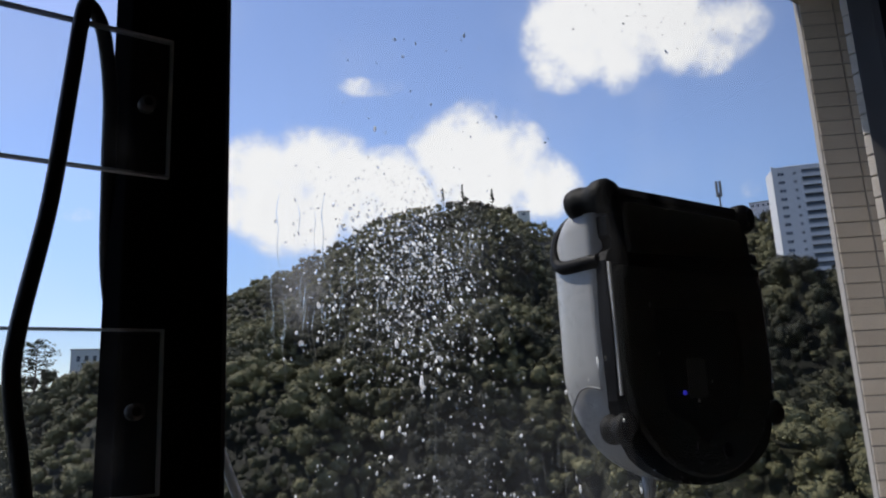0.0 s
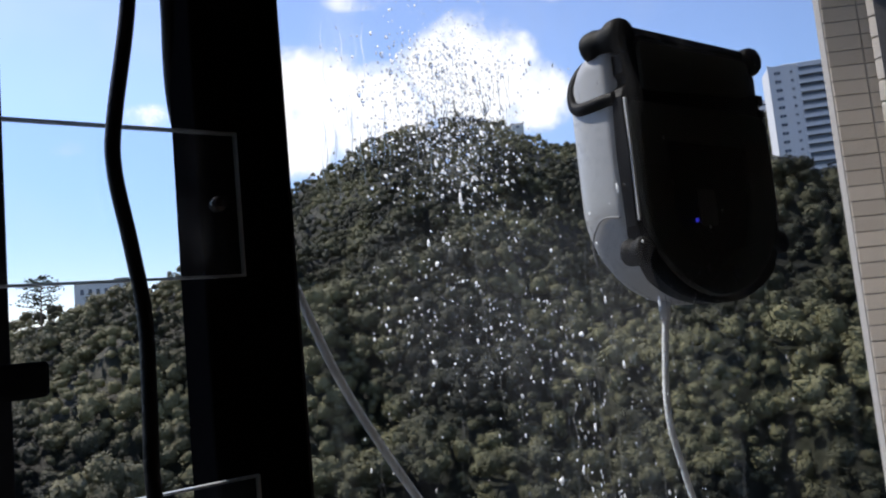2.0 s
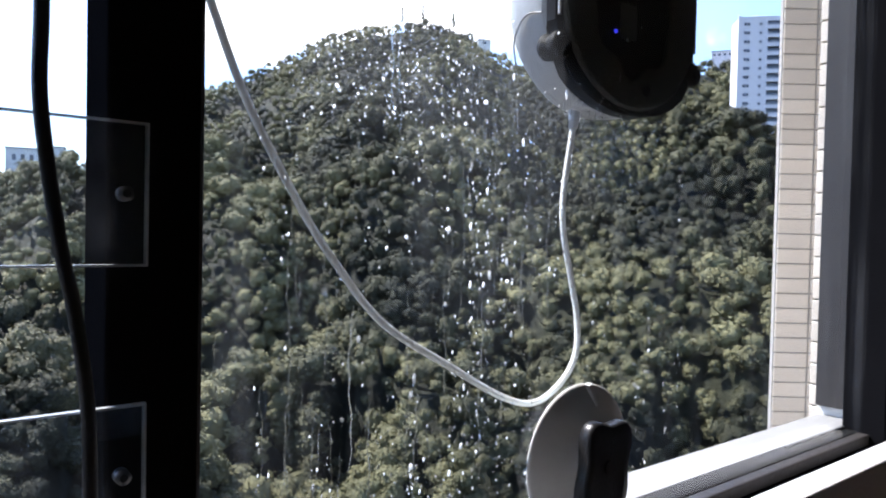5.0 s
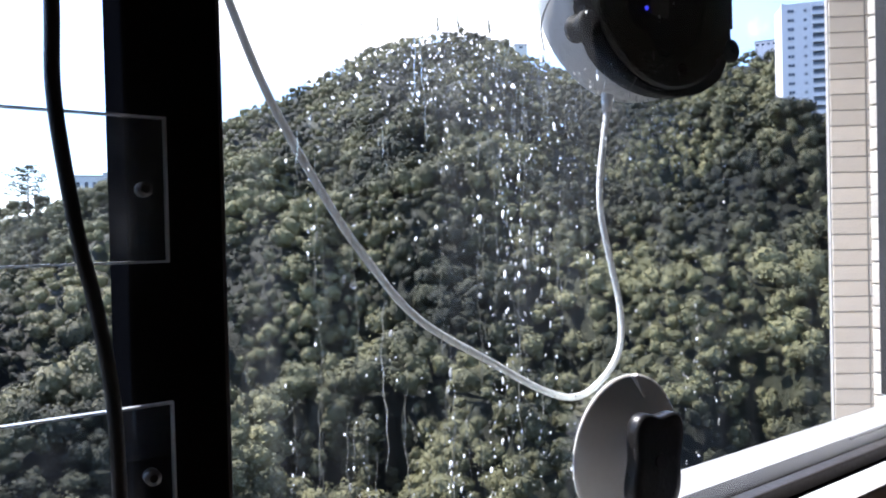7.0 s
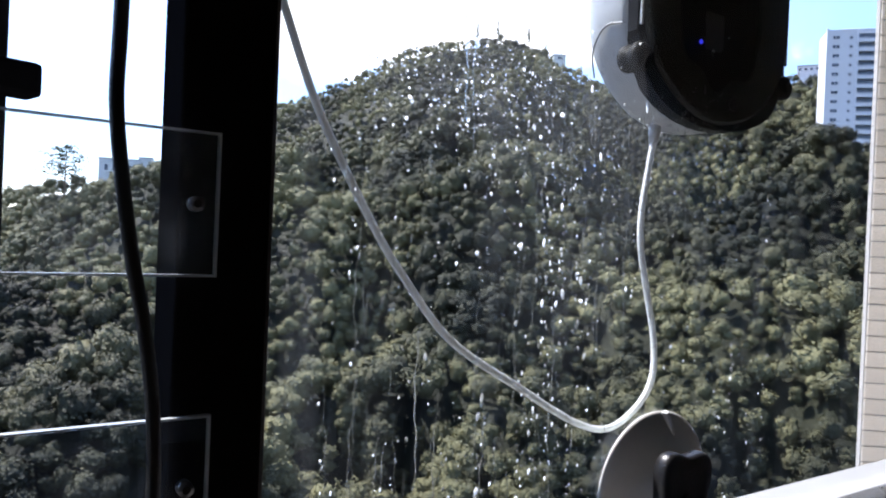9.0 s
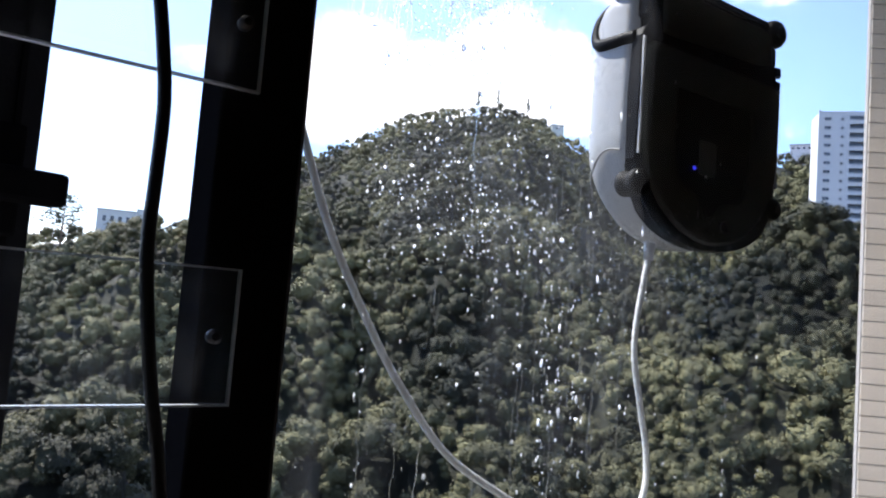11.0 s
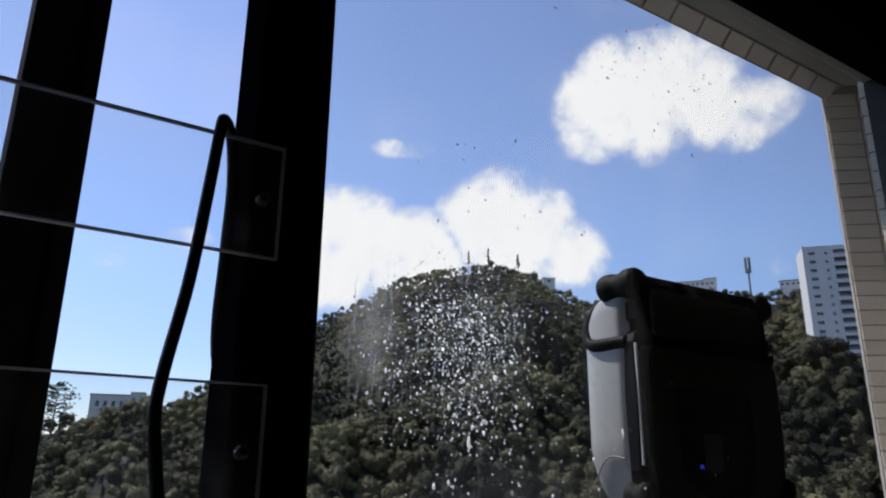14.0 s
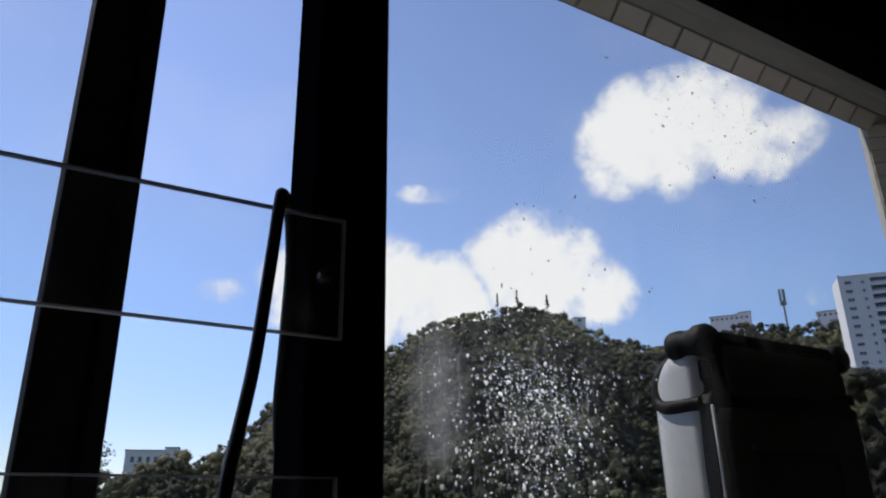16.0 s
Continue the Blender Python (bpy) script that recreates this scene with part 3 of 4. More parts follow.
def cleaning_robot(place):
    ob = empty("cleaning_robot", place, "white window-cleaning robot with a black base, stuck to the wet pane", "window robot")
    part("shell", shell_mesh(), "shell", ob, "glossy white plastic shell", True)
    part("base_plate", prism(base_outline(), 0.011, 0.0245, 0.0025), "plate", ob, "black plastic base")
    for sx in (-1, 1):
        band = [(sx * 0.103, 0.022, 0.053), (sx * 0.1055, 0.036, 0.053), (sx * 0.1058, 0.052, 0.053), (sx * 0.1045, 0.064, 0.0545), (sx * 0.1022, 0.0715, 0.060), (sx * 0.0995, 0.0745, 0.071), (sx * 0.096, 0.0725, 0.084), (sx * 0.089, 0.0655, 0.096), (sx * 0.076, 0.0585, 0.103)]
        part("trim_band", tube(band, 0.0062, 12), "plate", ob, "black band curling up the side of the shell", True)
        seam = [(sx * 0.1066, 0.030, -0.052), (sx * 0.1064, 0.046, -0.050), (sx * 0.1057, 0.058, -0.056), (sx * 0.1035, 0.068, -0.072), (sx * 0.096, 0.072, -0.092)]
        part("shell_seam", tube(seam, 0.0009, 6), "seam", ob, "thin seam in the shell")
        # thin white strip added for the highlight along the base's edge
        part("edge_highlight", boxed((sx * 0.1052 - 0.0012, 0.0085, -0.058), (sx * 0.1052 + 0.0012, 0.0115, 0.050), 0.0006), "shell", ob, "pale strip standing in for an edge highlight")
    part("head_bar", prism(rounded(0.170, 0.0075, 0.003, 4, 0.0, 0.1135), 0.010, 0.030, 0.002), "plate", ob, "black bar along the top edge")
    part("head_cap", prism(rounded(0.172, 0.008, 0.0035, 4, 0.0, 0.112), 0.031, 0.052, 0.003), "shell", ob, "white top edge")
    # cleaning pads facing the pane
    part("upper_pad", prism([(-0.082, 0.060), (-0.083, 0.098), (-0.078, 0.104), (0.080, 0.104), (0.084, 0.100), (0.084, 0.070), (0.072, 0.066), (-0.070, 0.060)], 0.0058, 0.0112, 0.0022), "pad", ob, "dark grey fabric strip pad")
    out, hole = [], []
    n = 64
    for k in range(n):
        a = 2 * math.pi * k / n
        c, s = math.cos(a), math.sin(a)
        q = 1.0 / max(abs(c) / 0.1035, abs(s) / 0.078) if s > 0 else 1.0 / math.sqrt((c / 0.1035) ** 2 + (s / 0.099) ** 2)
        out.append((c * q, -0.030 + s * q))
        if s > 0:
            q = 1.0 / max(abs(c) / 0.060, abs(s) / 0.048)
        else:
            q = (1.0 + 0.10 * math.sin(7 * a + 0.6) * -s) / math.sqrt((c / 0.060) ** 2 + (s / 0.062) ** 2)
        hole.append((c * q, -0.034 + s * q))
    bm = bmesh.new()
    rows = [[bm.verts.new((x, y, z)) for x, z in o] for o, y in ((hole, 0.0112), (hole, 0.0068), ([(x * 0.93 + h[0] * 0.07, z * 0.93 + h[1] * 0.07) for (x, z), h in zip(out, hole)], 0.0060), (out, 0.0078), (out, 0.0112))]
    for a, b in zip(rows, rows[1:]):
        for i in range(n):
            bm.faces.new((a[i], a[(i + 1) % n], b[(i + 1) % n], b[i]))
    bmesh.ops.recalc_face_normals(bm, faces=bm.faces)
    part("lower_pad", bm, "pad", ob, "dark grey fabric pad with a ragged cut-out")
    part("fan_recess", prism([(x * 0.98, -0.034 + (z + 0.034) * 0.98) for x, z in hole], 0.0100, 0.0109), "hole", ob, "black suction recess")
    part("fan_plate", prism(rounded(0.026, 0.034, 0.003, 3, -0.008, -0.046), 0.0092, 0.0099, 0.0003), "grey_part", ob, "small grey plate")
    bm = bmesh.new()
    bmesh.ops.create_uvsphere(bm, u_segments=12, v_segments=8, radius=0.0020, matrix=Matrix.Translation((-0.027, 0.0095, -0.058)))
    part("indicator_light", bm, "led", ob, "lit blue indicator")
    bm = bmesh.new()
    cyl(bm, (0.018, 0.0052, -0.109), (0.018, 0.0075, -0.109), 0.0062, 0.0062, 18)
    part("sensor_port", bm, "hole", ob, "small dark sensor hole")
    # bumper rollers at the four corners, waisted like a cotton reel
    for x, z, r, ln in ((-0.098, 0.108, 0.0150, 0.046), (0.098, 0.108, 0.0150, 0.046), (-0.102, -0.084, 0.0128, 0.024), (0.104, -0.080, 0.0118, 0.024)):
        bm = bmesh.new()
        prof = ((0.0, 0.78), (0.08, 0.96), (0.16, 1.0), (0.30, 1.0), (0.42, 0.84), (0.58, 0.82), (0.70, 0.95), (0.88, 0.95), (0.96, 0.88), (1.0, 0.7))
        rings = [[bm.verts.new((x + r * k * math.cos(2 * math.pi * i / 26), 0.006 + ln * f, z + r * k * math.sin(2 * math.pi * i / 26))) for i in range(26)] for f, k in prof]
        for a, b in zip(rings, rings[1:]):
            for i in range(26):
                bm.faces.new((a[i], a[(i + 1) % 26], b[(i + 1) % 26], b[i]))
        bm.faces.new(rings[0])
        bm.faces.new(rings[-1])
        bmesh.ops.recalc_face_normals(bm, faces=bm.faces)
        roller = part("corner_roller", bm, "rubber", ob, "black rubber corner bumper", True)
        bm = bmesh.new()
        cyl(bm, (x, 0.0045, z), (x, 0.0063, z), r * 0.4, r * 0.4, 16)
        part("axle_cap", bm, "plate", roller)
    for z in (0.067, 0.052):
        part("side_clip", boxed((0.098, 0.009, z - 0.0055), (0.1085, 0.026, z + 0.0055), 0.002), "plate", ob)
    bm = bmesh.new()
    cyl(bm, (-0.030, 0.055, -0.126), (-0.032, 0.055, -0.146), 0.0065, 0.0045, 16)
    part("cable_gland", bm, "shell", ob, "", True)
    return ob


ROBOT = pose(0.834, 0.0, 1.532, 0, 0, 0)
cleaning_robot(ROBOT)
gland = ROBOT @ Vector((-0.032, 0.055, -0.147))
tagged(mesh_object("white_power_cord", tube([gland + Vector((0.001, 0, 0.006)), gland + Vector((-0.006, 0, -0.03)), (0.789, 0.054, 1.318), (0.788, 0.052, 1.285), (0.798, 0.05, 1.24), (0.803, 0.045, 1.20), (0.797, 0.04, 1.165), (0.778, 0.04, 1.140), (0.742, 0.04, 1.124), (0.70, 0.04, 1.134), (0.638, 0.042, 1.168), (0.572, 0.045, 1.208),
                                             (0.528, 0.048, 1.258), (0.499, 0.05, 1.300), (0.460, 0.05, 1.366), (0.435, 0.05, 1.424), (0.411, 0.05, 1.49), (0.393, 0.048, 1.56), (0.380, 0.05, 1.66), (0.376, 0.05, 1.8), (0.378, 0.045, 2.0), (0.38, 0.036, 2.1)], 0.0030, 12), "cord_white", True),
       "off-white power cord hanging in a slack loop from the robot", "power cord")


# ---- suction cup with a clamping knob, inside the pane ----
def suction_cup(place):
    ob = empty("suction_cup", place, "grey rubber suction cup with a dark knob, pressed on the pane", "suction cup")
    bm = bmesh.new()
    prof = ((0.067, -0.0006), (0.0672, -0.0018), (0.064, -0.0032), (0.05, -0.0075), (0.034, -0.012), (0.024, -0.016), (0.0205, -0.019), (0.0205, -0.022))
    rings = [[bm.verts.new((r * math.cos(2 * math.pi * k / 64), y, r * math.sin(2 * math.pi * k / 64))) for k in range(64)] for r, y in prof]
    for a, b in zip(rings, rings[1:]):
        for k in range(64):
            bm.faces.new((a[k], b[k], b[(k + 1) % 64], a[(k + 1) % 64]))
    bm.faces.new(rings[0])
    bm.faces.new(list(reversed(rings[-1])))
    bmesh.ops.recalc_face_normals(bm, faces=bm.faces)
    part("disc", bm, "cup", ob, "grey rubber disc", True)
    part("pull_tab", prism([(-0.004, 0.066), (0.0, 0.068), (0.012, 0.049), (0.009, 0.046)], -0.0085, -0.0025, 0.0012), "cup", ob, "small pull tab")
    lobes = []
    for k in range(96):
        a = 2 * math.pi * k / 96
        sq = 1.0 / (abs(math.cos(a)) ** 4 + abs(math.sin(a)) ** 4) ** 0.25
        r = 0.0335 * (sq ** 0.75) * (0.97 - 0.085 * math.cos(4 * a))
        lobes.append((r * math.cos(a) * 0.94, r * math.sin(a) * 1.22))
    bm = bmesh.new()
    rings = [[bm.verts.new((x * k, y, z * k)) for x, z in lobes] for y, k in ((-0.0215, 0.90), (-0.0225, 0.97), (-0.025, 1.0), (-0.032, 1.0), (-0.0345, 0.975), (-0.0358, 0.92), (-0.0352, 0.70), (-0.0348, 0.2))]
    for a, b in zip(rings, rings[1:]):
        for k in range(len(lobes)):
            j = (k + 1) % len(lobes)
            bm.faces.new((a[k], a[j], b[j], b[k]))
    bm.faces.new(rings[0])
    bm.faces.new(rings[-1])
    bmesh.ops.recalc_face_normals(bm, faces=bm.faces)
    knob = part("knob", bm, "knob", ob, "dark grey four-cornered knob", True)
    bm = bmesh.new()
    cyl(bm, (0.0, -0.0365, 0.0), (0.0, -0.034, 0.0), 0.0065, 0.0065, 20)
    part("knob_hole", bm, "hole", knob)
    return ob


suction_cup(pose(0.757, 0.0, 1.080, 0, 6, 0))

# ---- tiled surround outside ----
PX0, PX1, PY, PZ = 2.10, 2.62, 0.49, 2.47


def splay(outline, z0, z1):
    """An upright body over an outline in x and y."""
    bm = bmesh.new()
    a, b = [bm.verts.new((x, y, z0)) for x, y in outline], [bm.verts.new((x, y, z1)) for x, y in outline]
    bm.faces.new(a)
    bm.faces.new(b)
    for i in range(len(outline)):
        j = (i + 1) % len(outline)
        bm.faces.new((a[i], a[j], b[j], b[i]))
    bmesh.ops.recalc_face_normals(bm, faces=bm.faces)
    return bm


def lintel_body():
    """The lintel's underside rises outwards."""
    bm = bmesh.new()
    side = ((PY + 0.004, PZ + 0.005), (PY + 0.27, 2.82), (PY + 0.27, 3.0), (PY - 0.032, 3.0), (PY - 0.032, PZ + 0.041))
    a, b = [bm.verts.new((-1.4, y, z)) for y, z in side], [bm.verts.new((PX0 + 0.3, y, z)) for y, z in side]
    bm.faces.new(a)
    bm.faces.new(b)
    for i in range(len(side)):
        j = (i + 1) % len(side)
        bm.faces.new((a[i], a[j], b[j], b[i]))
    bmesh.ops.recalc_face_normals(bm, faces=bm.faces)
    return bm


pier = structure("outer_pier", splay([(PX0 + 0.004, PY + 0.005), (PX0 + 0.004 + 0.77 * 0.145, PY + 0.005 - 0.63 * 0.145), (PX1, PY - 0.09), (PX1, PY + 0.26), (PX1 - 0.02, PY + 0.26)], -4.0, 3.0), "grout", "tiled outer pier beside the window, cream tiles with grey joints", "pier")
lintel = structure("outer_lintel", lintel_body(), "grout", "tiled outer lintel above the window, cream tiles with grey joints", "lintel")
structure("recess_soffit", boxed((-1.4, WY1, 2.513), (PX1, PY - 0.033, 3.0)), "cream", "cream rendered soffit with a dark damp mark", "soffit")
structure("recess_wall", boxed((2.22, WY1 + 0.013, -4.0), (PX1, PY - 0.092, 2.512)), "cream", "cream rendered side of the window recess", "wall")
jamb_return = structure("jamb_return", boxed((WX1 + 0.004, WY1, -0.5), (PX1, WY1 + 0.012, 2.512)), "grout", "tiled outer edge of the window opening", "wall edge")


def tile_mesh(w, h, d, name):
    bm = boxed((-w / 2, -d, -h / 2), (w / 2, 0.0, h / 2), 0.0)
    es = [e for e in bm.edges if all(v.co.y < -d + 1e-5 for v in e.verts)]
    bmesh.ops.bevel(bm, geom=es, offset=0.0012, segments=1, affect="EDGES")
    me = bpy.data.meshes.new(name)
    bm.to_mesh(me)
    bm.free()
    me.materials.append(MAT["tile"])
    return me


rng = random.Random(4)
PITCH = 0.0385


def lay(me, x, y, z, parent, rz=0.0):
    ob = new("tile", me)
    ob.parent = parent
    ob.location = (x, y, z)
    ob.rotation_euler = (rng.gauss(0, 0.010), rng.gauss(0, 0.006), rz + rng.gauss(0, 0.012))
    return ob


wide, narrow = tile_mesh(0.084, PITCH - 0.0035, 0.0035, "tile_wide"), tile_mesh(0.040, PITCH - 0.0035, 0.0035, "tile_narrow")
drop, drop_half = tile_mesh(0.086, 0.044, 0.006, "tile_drop"), tile_mesh(0.016, PITCH - 0.0035, 0.004, "tile_return")
TURN = -math.atan2(0.63, 0.77)
for i in range(50):
    z = 0.62 + PITCH * i
    if z > PZ + 0.02:
        break
    for me, s in ((wide, 0.045), (narrow, 0.1115)):
        lay(me, PX0 + 0.004 + 0.77 * s, PY + 0.005 - 0.63 * s, z, pier, TURN)
    lay(drop_half, WX1 + 0.004, WY1 + 0.006, z - 0.006, jamb_return, -math.pi / 2)
for i in range(34):
    ob = lay(drop, PX0 - 0.03 - 0.0945 * i, PY - 0.0145, PZ + 0.0225, lintel)
    ob.rotation_euler.x += radians(45)

# ---- hillside ----
def ridge_elevation(az):
    """Skyline height in degrees over the azimuth from +y."""
    pts = ((-180, 3), (-60, 4), (-25, 3.0), (-6, 2.0), (2, 2.3), (5, 3.45), (9, 4.05), (13, 4.6), (15.5, 6.3), (18.5, 9.2), (22.5, 11.0), (26, 12.8), (30, 14.9), (33.5, 15.75), (37, 16.15), (40, 15.4),
           (43, 13.9), (45, 12.9), (48, 12.5), (51, 13.0), (54.5, 13.5), (58, 12.9), (62, 12.7), (75, 9.5), (100, 5), (180, 3))
    for (a0, e0), (a1, e1) in zip(pts, pts[1:]):
        if a0 <= az <= a1:
            t = (az - a0) / (a1 - a0)
            t = t * t * (3 - 2 * t) * 0.5 + t * 0.5
            return e0 + (e1 - e0) * t
    return 3.0


NEAR, NEAR_Z = 90.0, -78.0


def ridge_range(az):
    return 560.0 + 90.0 * math.sin(radians(az * 3.1 + 20)) if az > 12 else 470.0


# steep banks facing the window, shaped in for shaded zones: azimuth, half width, range, drop
BANKS = ((27.0, 9.0, 206, 29), (37, 4.5, 176, 12), (28.3, 3.2, 306, 15), (5.0, 5.0, 246, 17), (14.5, 4.0, 196, 13), (43.7, 2.6, 268, 12), (19.5, 3.0, 268, 10), (34.5, 3.0, 352, 12), (49.5, 3.2, 322, 13),
         (55.5, 3.4, 352, 13), (61, 4.0, 296, 12), (40.5, 2.6, 424, 11), (31, 2.8, 430, 11), (52.5, 2.6, 452, 11), (46.5, 2.5, 392, 10), (24, 2.2, 392, 10), (57.5, 3.0, 232, 12), (9.5, 2.2, 322, 8), (36.5, 2.2, 500, 9))


def bank_drop(az, r):
    low = 0.0
    for a, half, rb, drop in BANKS:
        u = abs(az - a + 1.2 * math.sin(r * 0.05 + a)) / half
        if u < 1.0 and rb - 80 < r < rb:
            edge = (1 - u * u) ** 0.6
            back = rb - 4.5 * math.sin(az * 1.7 + a)
            f = (r - (rb - 80)) / 42.0 if r < back - 12 else max(0.0, (back - r) / 12.0)
            low = min(low, -drop * edge * min(1.0, f) ** 0.8)
    return low


def hill_height(az, r):
    """Ground height at that azimuth (degrees) and range (metres)."""
    far = ridge_range(az)
    top = far * math.tan(radians(ridge_elevation(az))) - 5.0
    x, y = r * math.sin(radians(az)), r * math.cos(radians(az))
    if r <= NEAR:
        return NEAR_Z - (NEAR - r) * 0.25
    s = (r - NEAR) / (far - NEAR)
    if s <= 1:
        swell = noise.noise(Vector((x * 0.0085, y * 0.0085, 0.3))) * 58 + noise.noise(Vector((x * 0.022, y * 0.022, 4.0))) * 22
        return NEAR_Z + (top - NEAR_Z) * (0.80 * s + 0.20 * s * s) + swell * 4 * s * (1 - s) + bank_drop(az, r)
    return max(top - (r - far) * 0.5, NEAR_Z)


def build_hill():
    azs = [a for a in range(-180, -20, 10)] + [-20 + 0.75 * k for k in range(140)] + [a for a in range(85, 180, 10)]
    rs = [0, 30, 60, 90] + [90 + 6 * k for k in range(1, 102)] + [760, 900, 1200, 1800, 2800, 4500]
    bm = bmesh.new()
    rows = [[bm.verts.new((r * math.sin(radians(a)), r * math.cos(radians(a)), hill_height(a, r) - 3.5)) for r in rs] for a in azs]
    for i in range(len(azs)):
        a, b = rows[i], rows[(i + 1) % len(azs)]
        for k in range(len(rs) - 1):
            bm.faces.new((a[k], a[k + 1], b[k + 1], b[k]))
    bmesh.ops.remove_doubles(bm, verts=bm.verts, dist=0.01)
    bmesh.ops.recalc_face_normals(bm, faces=bm.faces)
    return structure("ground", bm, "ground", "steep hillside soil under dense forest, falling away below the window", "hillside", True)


build_hill()


def crown_template(seed, sub, leaves, leaf):
    """A tree crown about one metre in radius: a lumpy core and a shell of many small leaf sprays."""
    bm = bmesh.new()
    bmesh.ops.create_icosphere(bm, subdivisions=sub, radius=1.0)
    rs = random.Random(seed)
    lumps = [Vector((rs.gauss(0, 1), rs.gauss(0, 1), rs.gauss(0.25, 0.8))).normalized() for _ in range(22)]
    size = [rs.uniform(0.18, 0.5) for _ in lumps]

    def reach(d):
        out = 0.60
        for c, w in zip(lumps, size):
            out = max(out, 0.60 + w * max(0.0, 1 - ((d - c).length / 0.48) ** 2))
        return out + noise.noise(d * 3.3 + Vector((seed, 0, 0))) * 0.18 + noise.noise(d * 8.0 + Vector((0, seed, 0))) * 0.12

    for v in bm.verts:
        d = v.co.normalized()
        v.co = d * reach(d) * 0.88
    bm.verts.ensure_lookup_table()
    pts = [v.co[:] for v in bm.verts]
    tris = [[v.index for v in f.verts] for f in bm.faces]
    bm.free()
    for _ in range(leaves):
        d = Vector((rs.gauss(0, 1), rs.gauss(0, 1), rs.gauss(0.15, 1))).normalized()
        c = d * reach(d) * rs.uniform(0.84, 1.10)
        n = (d + Vector((rs.gauss(0, 0.45), rs.gauss(0, 0.45), rs.gauss(0.25, 0.45)))).normalized()
        u = n.orthogonal().normalized()
        w = n.cross(u)
        t, k = rs.uniform(0, 6.283), len(pts)
        for a in (0.0, 2.2 + rs.uniform(-0.4, 0.4), 4.2 + rs.uniform(-0.4, 0.4)):
            q = c + (u * math.cos(t + a) + w * math.sin(t + a)) * leaf * rs.uniform(0.6, 1.3)
            pts.append((q.x, q.y, q.z))
        tris.append([k, k + 1, k + 2])
    return np.array(pts, dtype=np.float32) * np.array([1, 1, 0.95], dtype=np.float32), np.array(tris, dtype=np.int32)


CROWN_NEAR = [crown_template(s, 2, 620, 0.105) for s in range(9)]
CROWN_MIDDLE = [crown_template(20 + s, 2, 260, 0.135) for s in range(9)]
CROWN_FAR = [crown_template(40 + s, 1, 120, 0.19) for s in range(9)]


def build_forest():
    rs = random.Random(11)
    vs, fs, base = [], [], 0
    r = 122.0
    while r < 720:
        step = 3.2 + r * 0.0062 if r < 300 else 3.1 + r * 0.0034
        arc = math.degrees(step / r)
        az = -2.0 + rs.random() * arc
        while az < 68:
            rr, aa = r + rs.uniform(-0.5, 0.5) * step, az + rs.uniform(-0.45, 0.45) * arc
            far = ridge_range(aa)
            d = math.radians(aa - 62.6)
            in_tower = abs(rr * math.sin(d)) < 19 and -8 < rr * math.cos(d) - 405.0 < 24
            if rr < far + 8 and not in_tower:
                stand = noise.noise(Vector((rr * math.sin(radians(aa)) * 0.021, rr * math.cos(radians(aa)) * 0.021, 7.7)))
                size = (2.1 + min(rr, 300) * 0.0038) * (0.58 + 1.15 * rs.random() ** 2.0) * (1.0 + 0.5 * stand)
                if rr >= 300:
                    size *= 0.92 - 0.22 * min(1.0, (rr - 300) / 250)
                if rr > far - 25:
                    size = min(size, 4.2)
                kind = CROWN_NEAR if rr < 165 else (CROWN_MIDDLE if rr < 330 else CROWN_FAR)
                pts, tris = rs.choice(kind)
                t = rs.uniform(0, 6.283)
                c, s = math.cos(t), math.sin(t)
                sx, sy, sz = size * rs.uniform(0.85, 1.2), size * rs.uniform(0.85, 1.2), size * rs.uniform(0.8, 1.3)
                p = pts * np.array([sx, sy, sz], dtype=np.float32)
                p = np.stack([p[:, 0] * c - p[:, 1] * s, p[:, 0] * s + p[:, 1] * c, p[:, 2]], 1)
                h = hill_height(aa, rr)
                foot = np.array([rr * math.sin(radians(aa)), rr * math.cos(radians(aa)), 0.0], dtype=np.float32)
                levels = [h + 1.6 + size * rs.uniform(0.0, 0.9)]
                rise = hill_height(aa, rr + step) - h      # steep banks carry crowns one above the other
                levels += [levels[0] + size * 1.1 * k for k in range(1, 1 + max(0, int((rise - 4.0) / (size * 1.1))))]
                for level in levels:
                    vs.append(p + foot + np.array([rs.uniform(-1, 1), rs.uniform(-1, 1), level], dtype=np.float32))
                    fs.append(tris + base)
                    base += len(p)
            az += arc
        r += step * 0.86
    v, f = np.concatenate(vs), np.concatenate(fs)
    me = bpy.data.meshes.new("forest")
    me.vertices.add(len(v))
    me.vertices.foreach_set("co", v.ravel())
    me.loops.add(f.size)
    me.loops.foreach_set("vertex_index", f.ravel())
    me.polygons.add(len(f))
    me.polygons.foreach_set("loop_start", np.arange(0, f.size, 3, dtype=np.int32))
    me.polygons.foreach_set("loop_total", np.full(len(f), 3, dtype=np.int32))
    me.update(calc_edges=True)
    me.materials.append(MAT["forest"])
    return tagged(new("forest", me), "dense green broadleaf forest covering the hillside in sun", "forest", kind="stuff")


build_forest()


def ground_point(az, r):
    return Vector((r * math.sin(radians(az)), r * math.cos(radians(az)), hill_height(az, r)))


# ---- tall apartment tower on the hillside ----
TOWER_AZ, TOWER_R = 60.75, 405.0


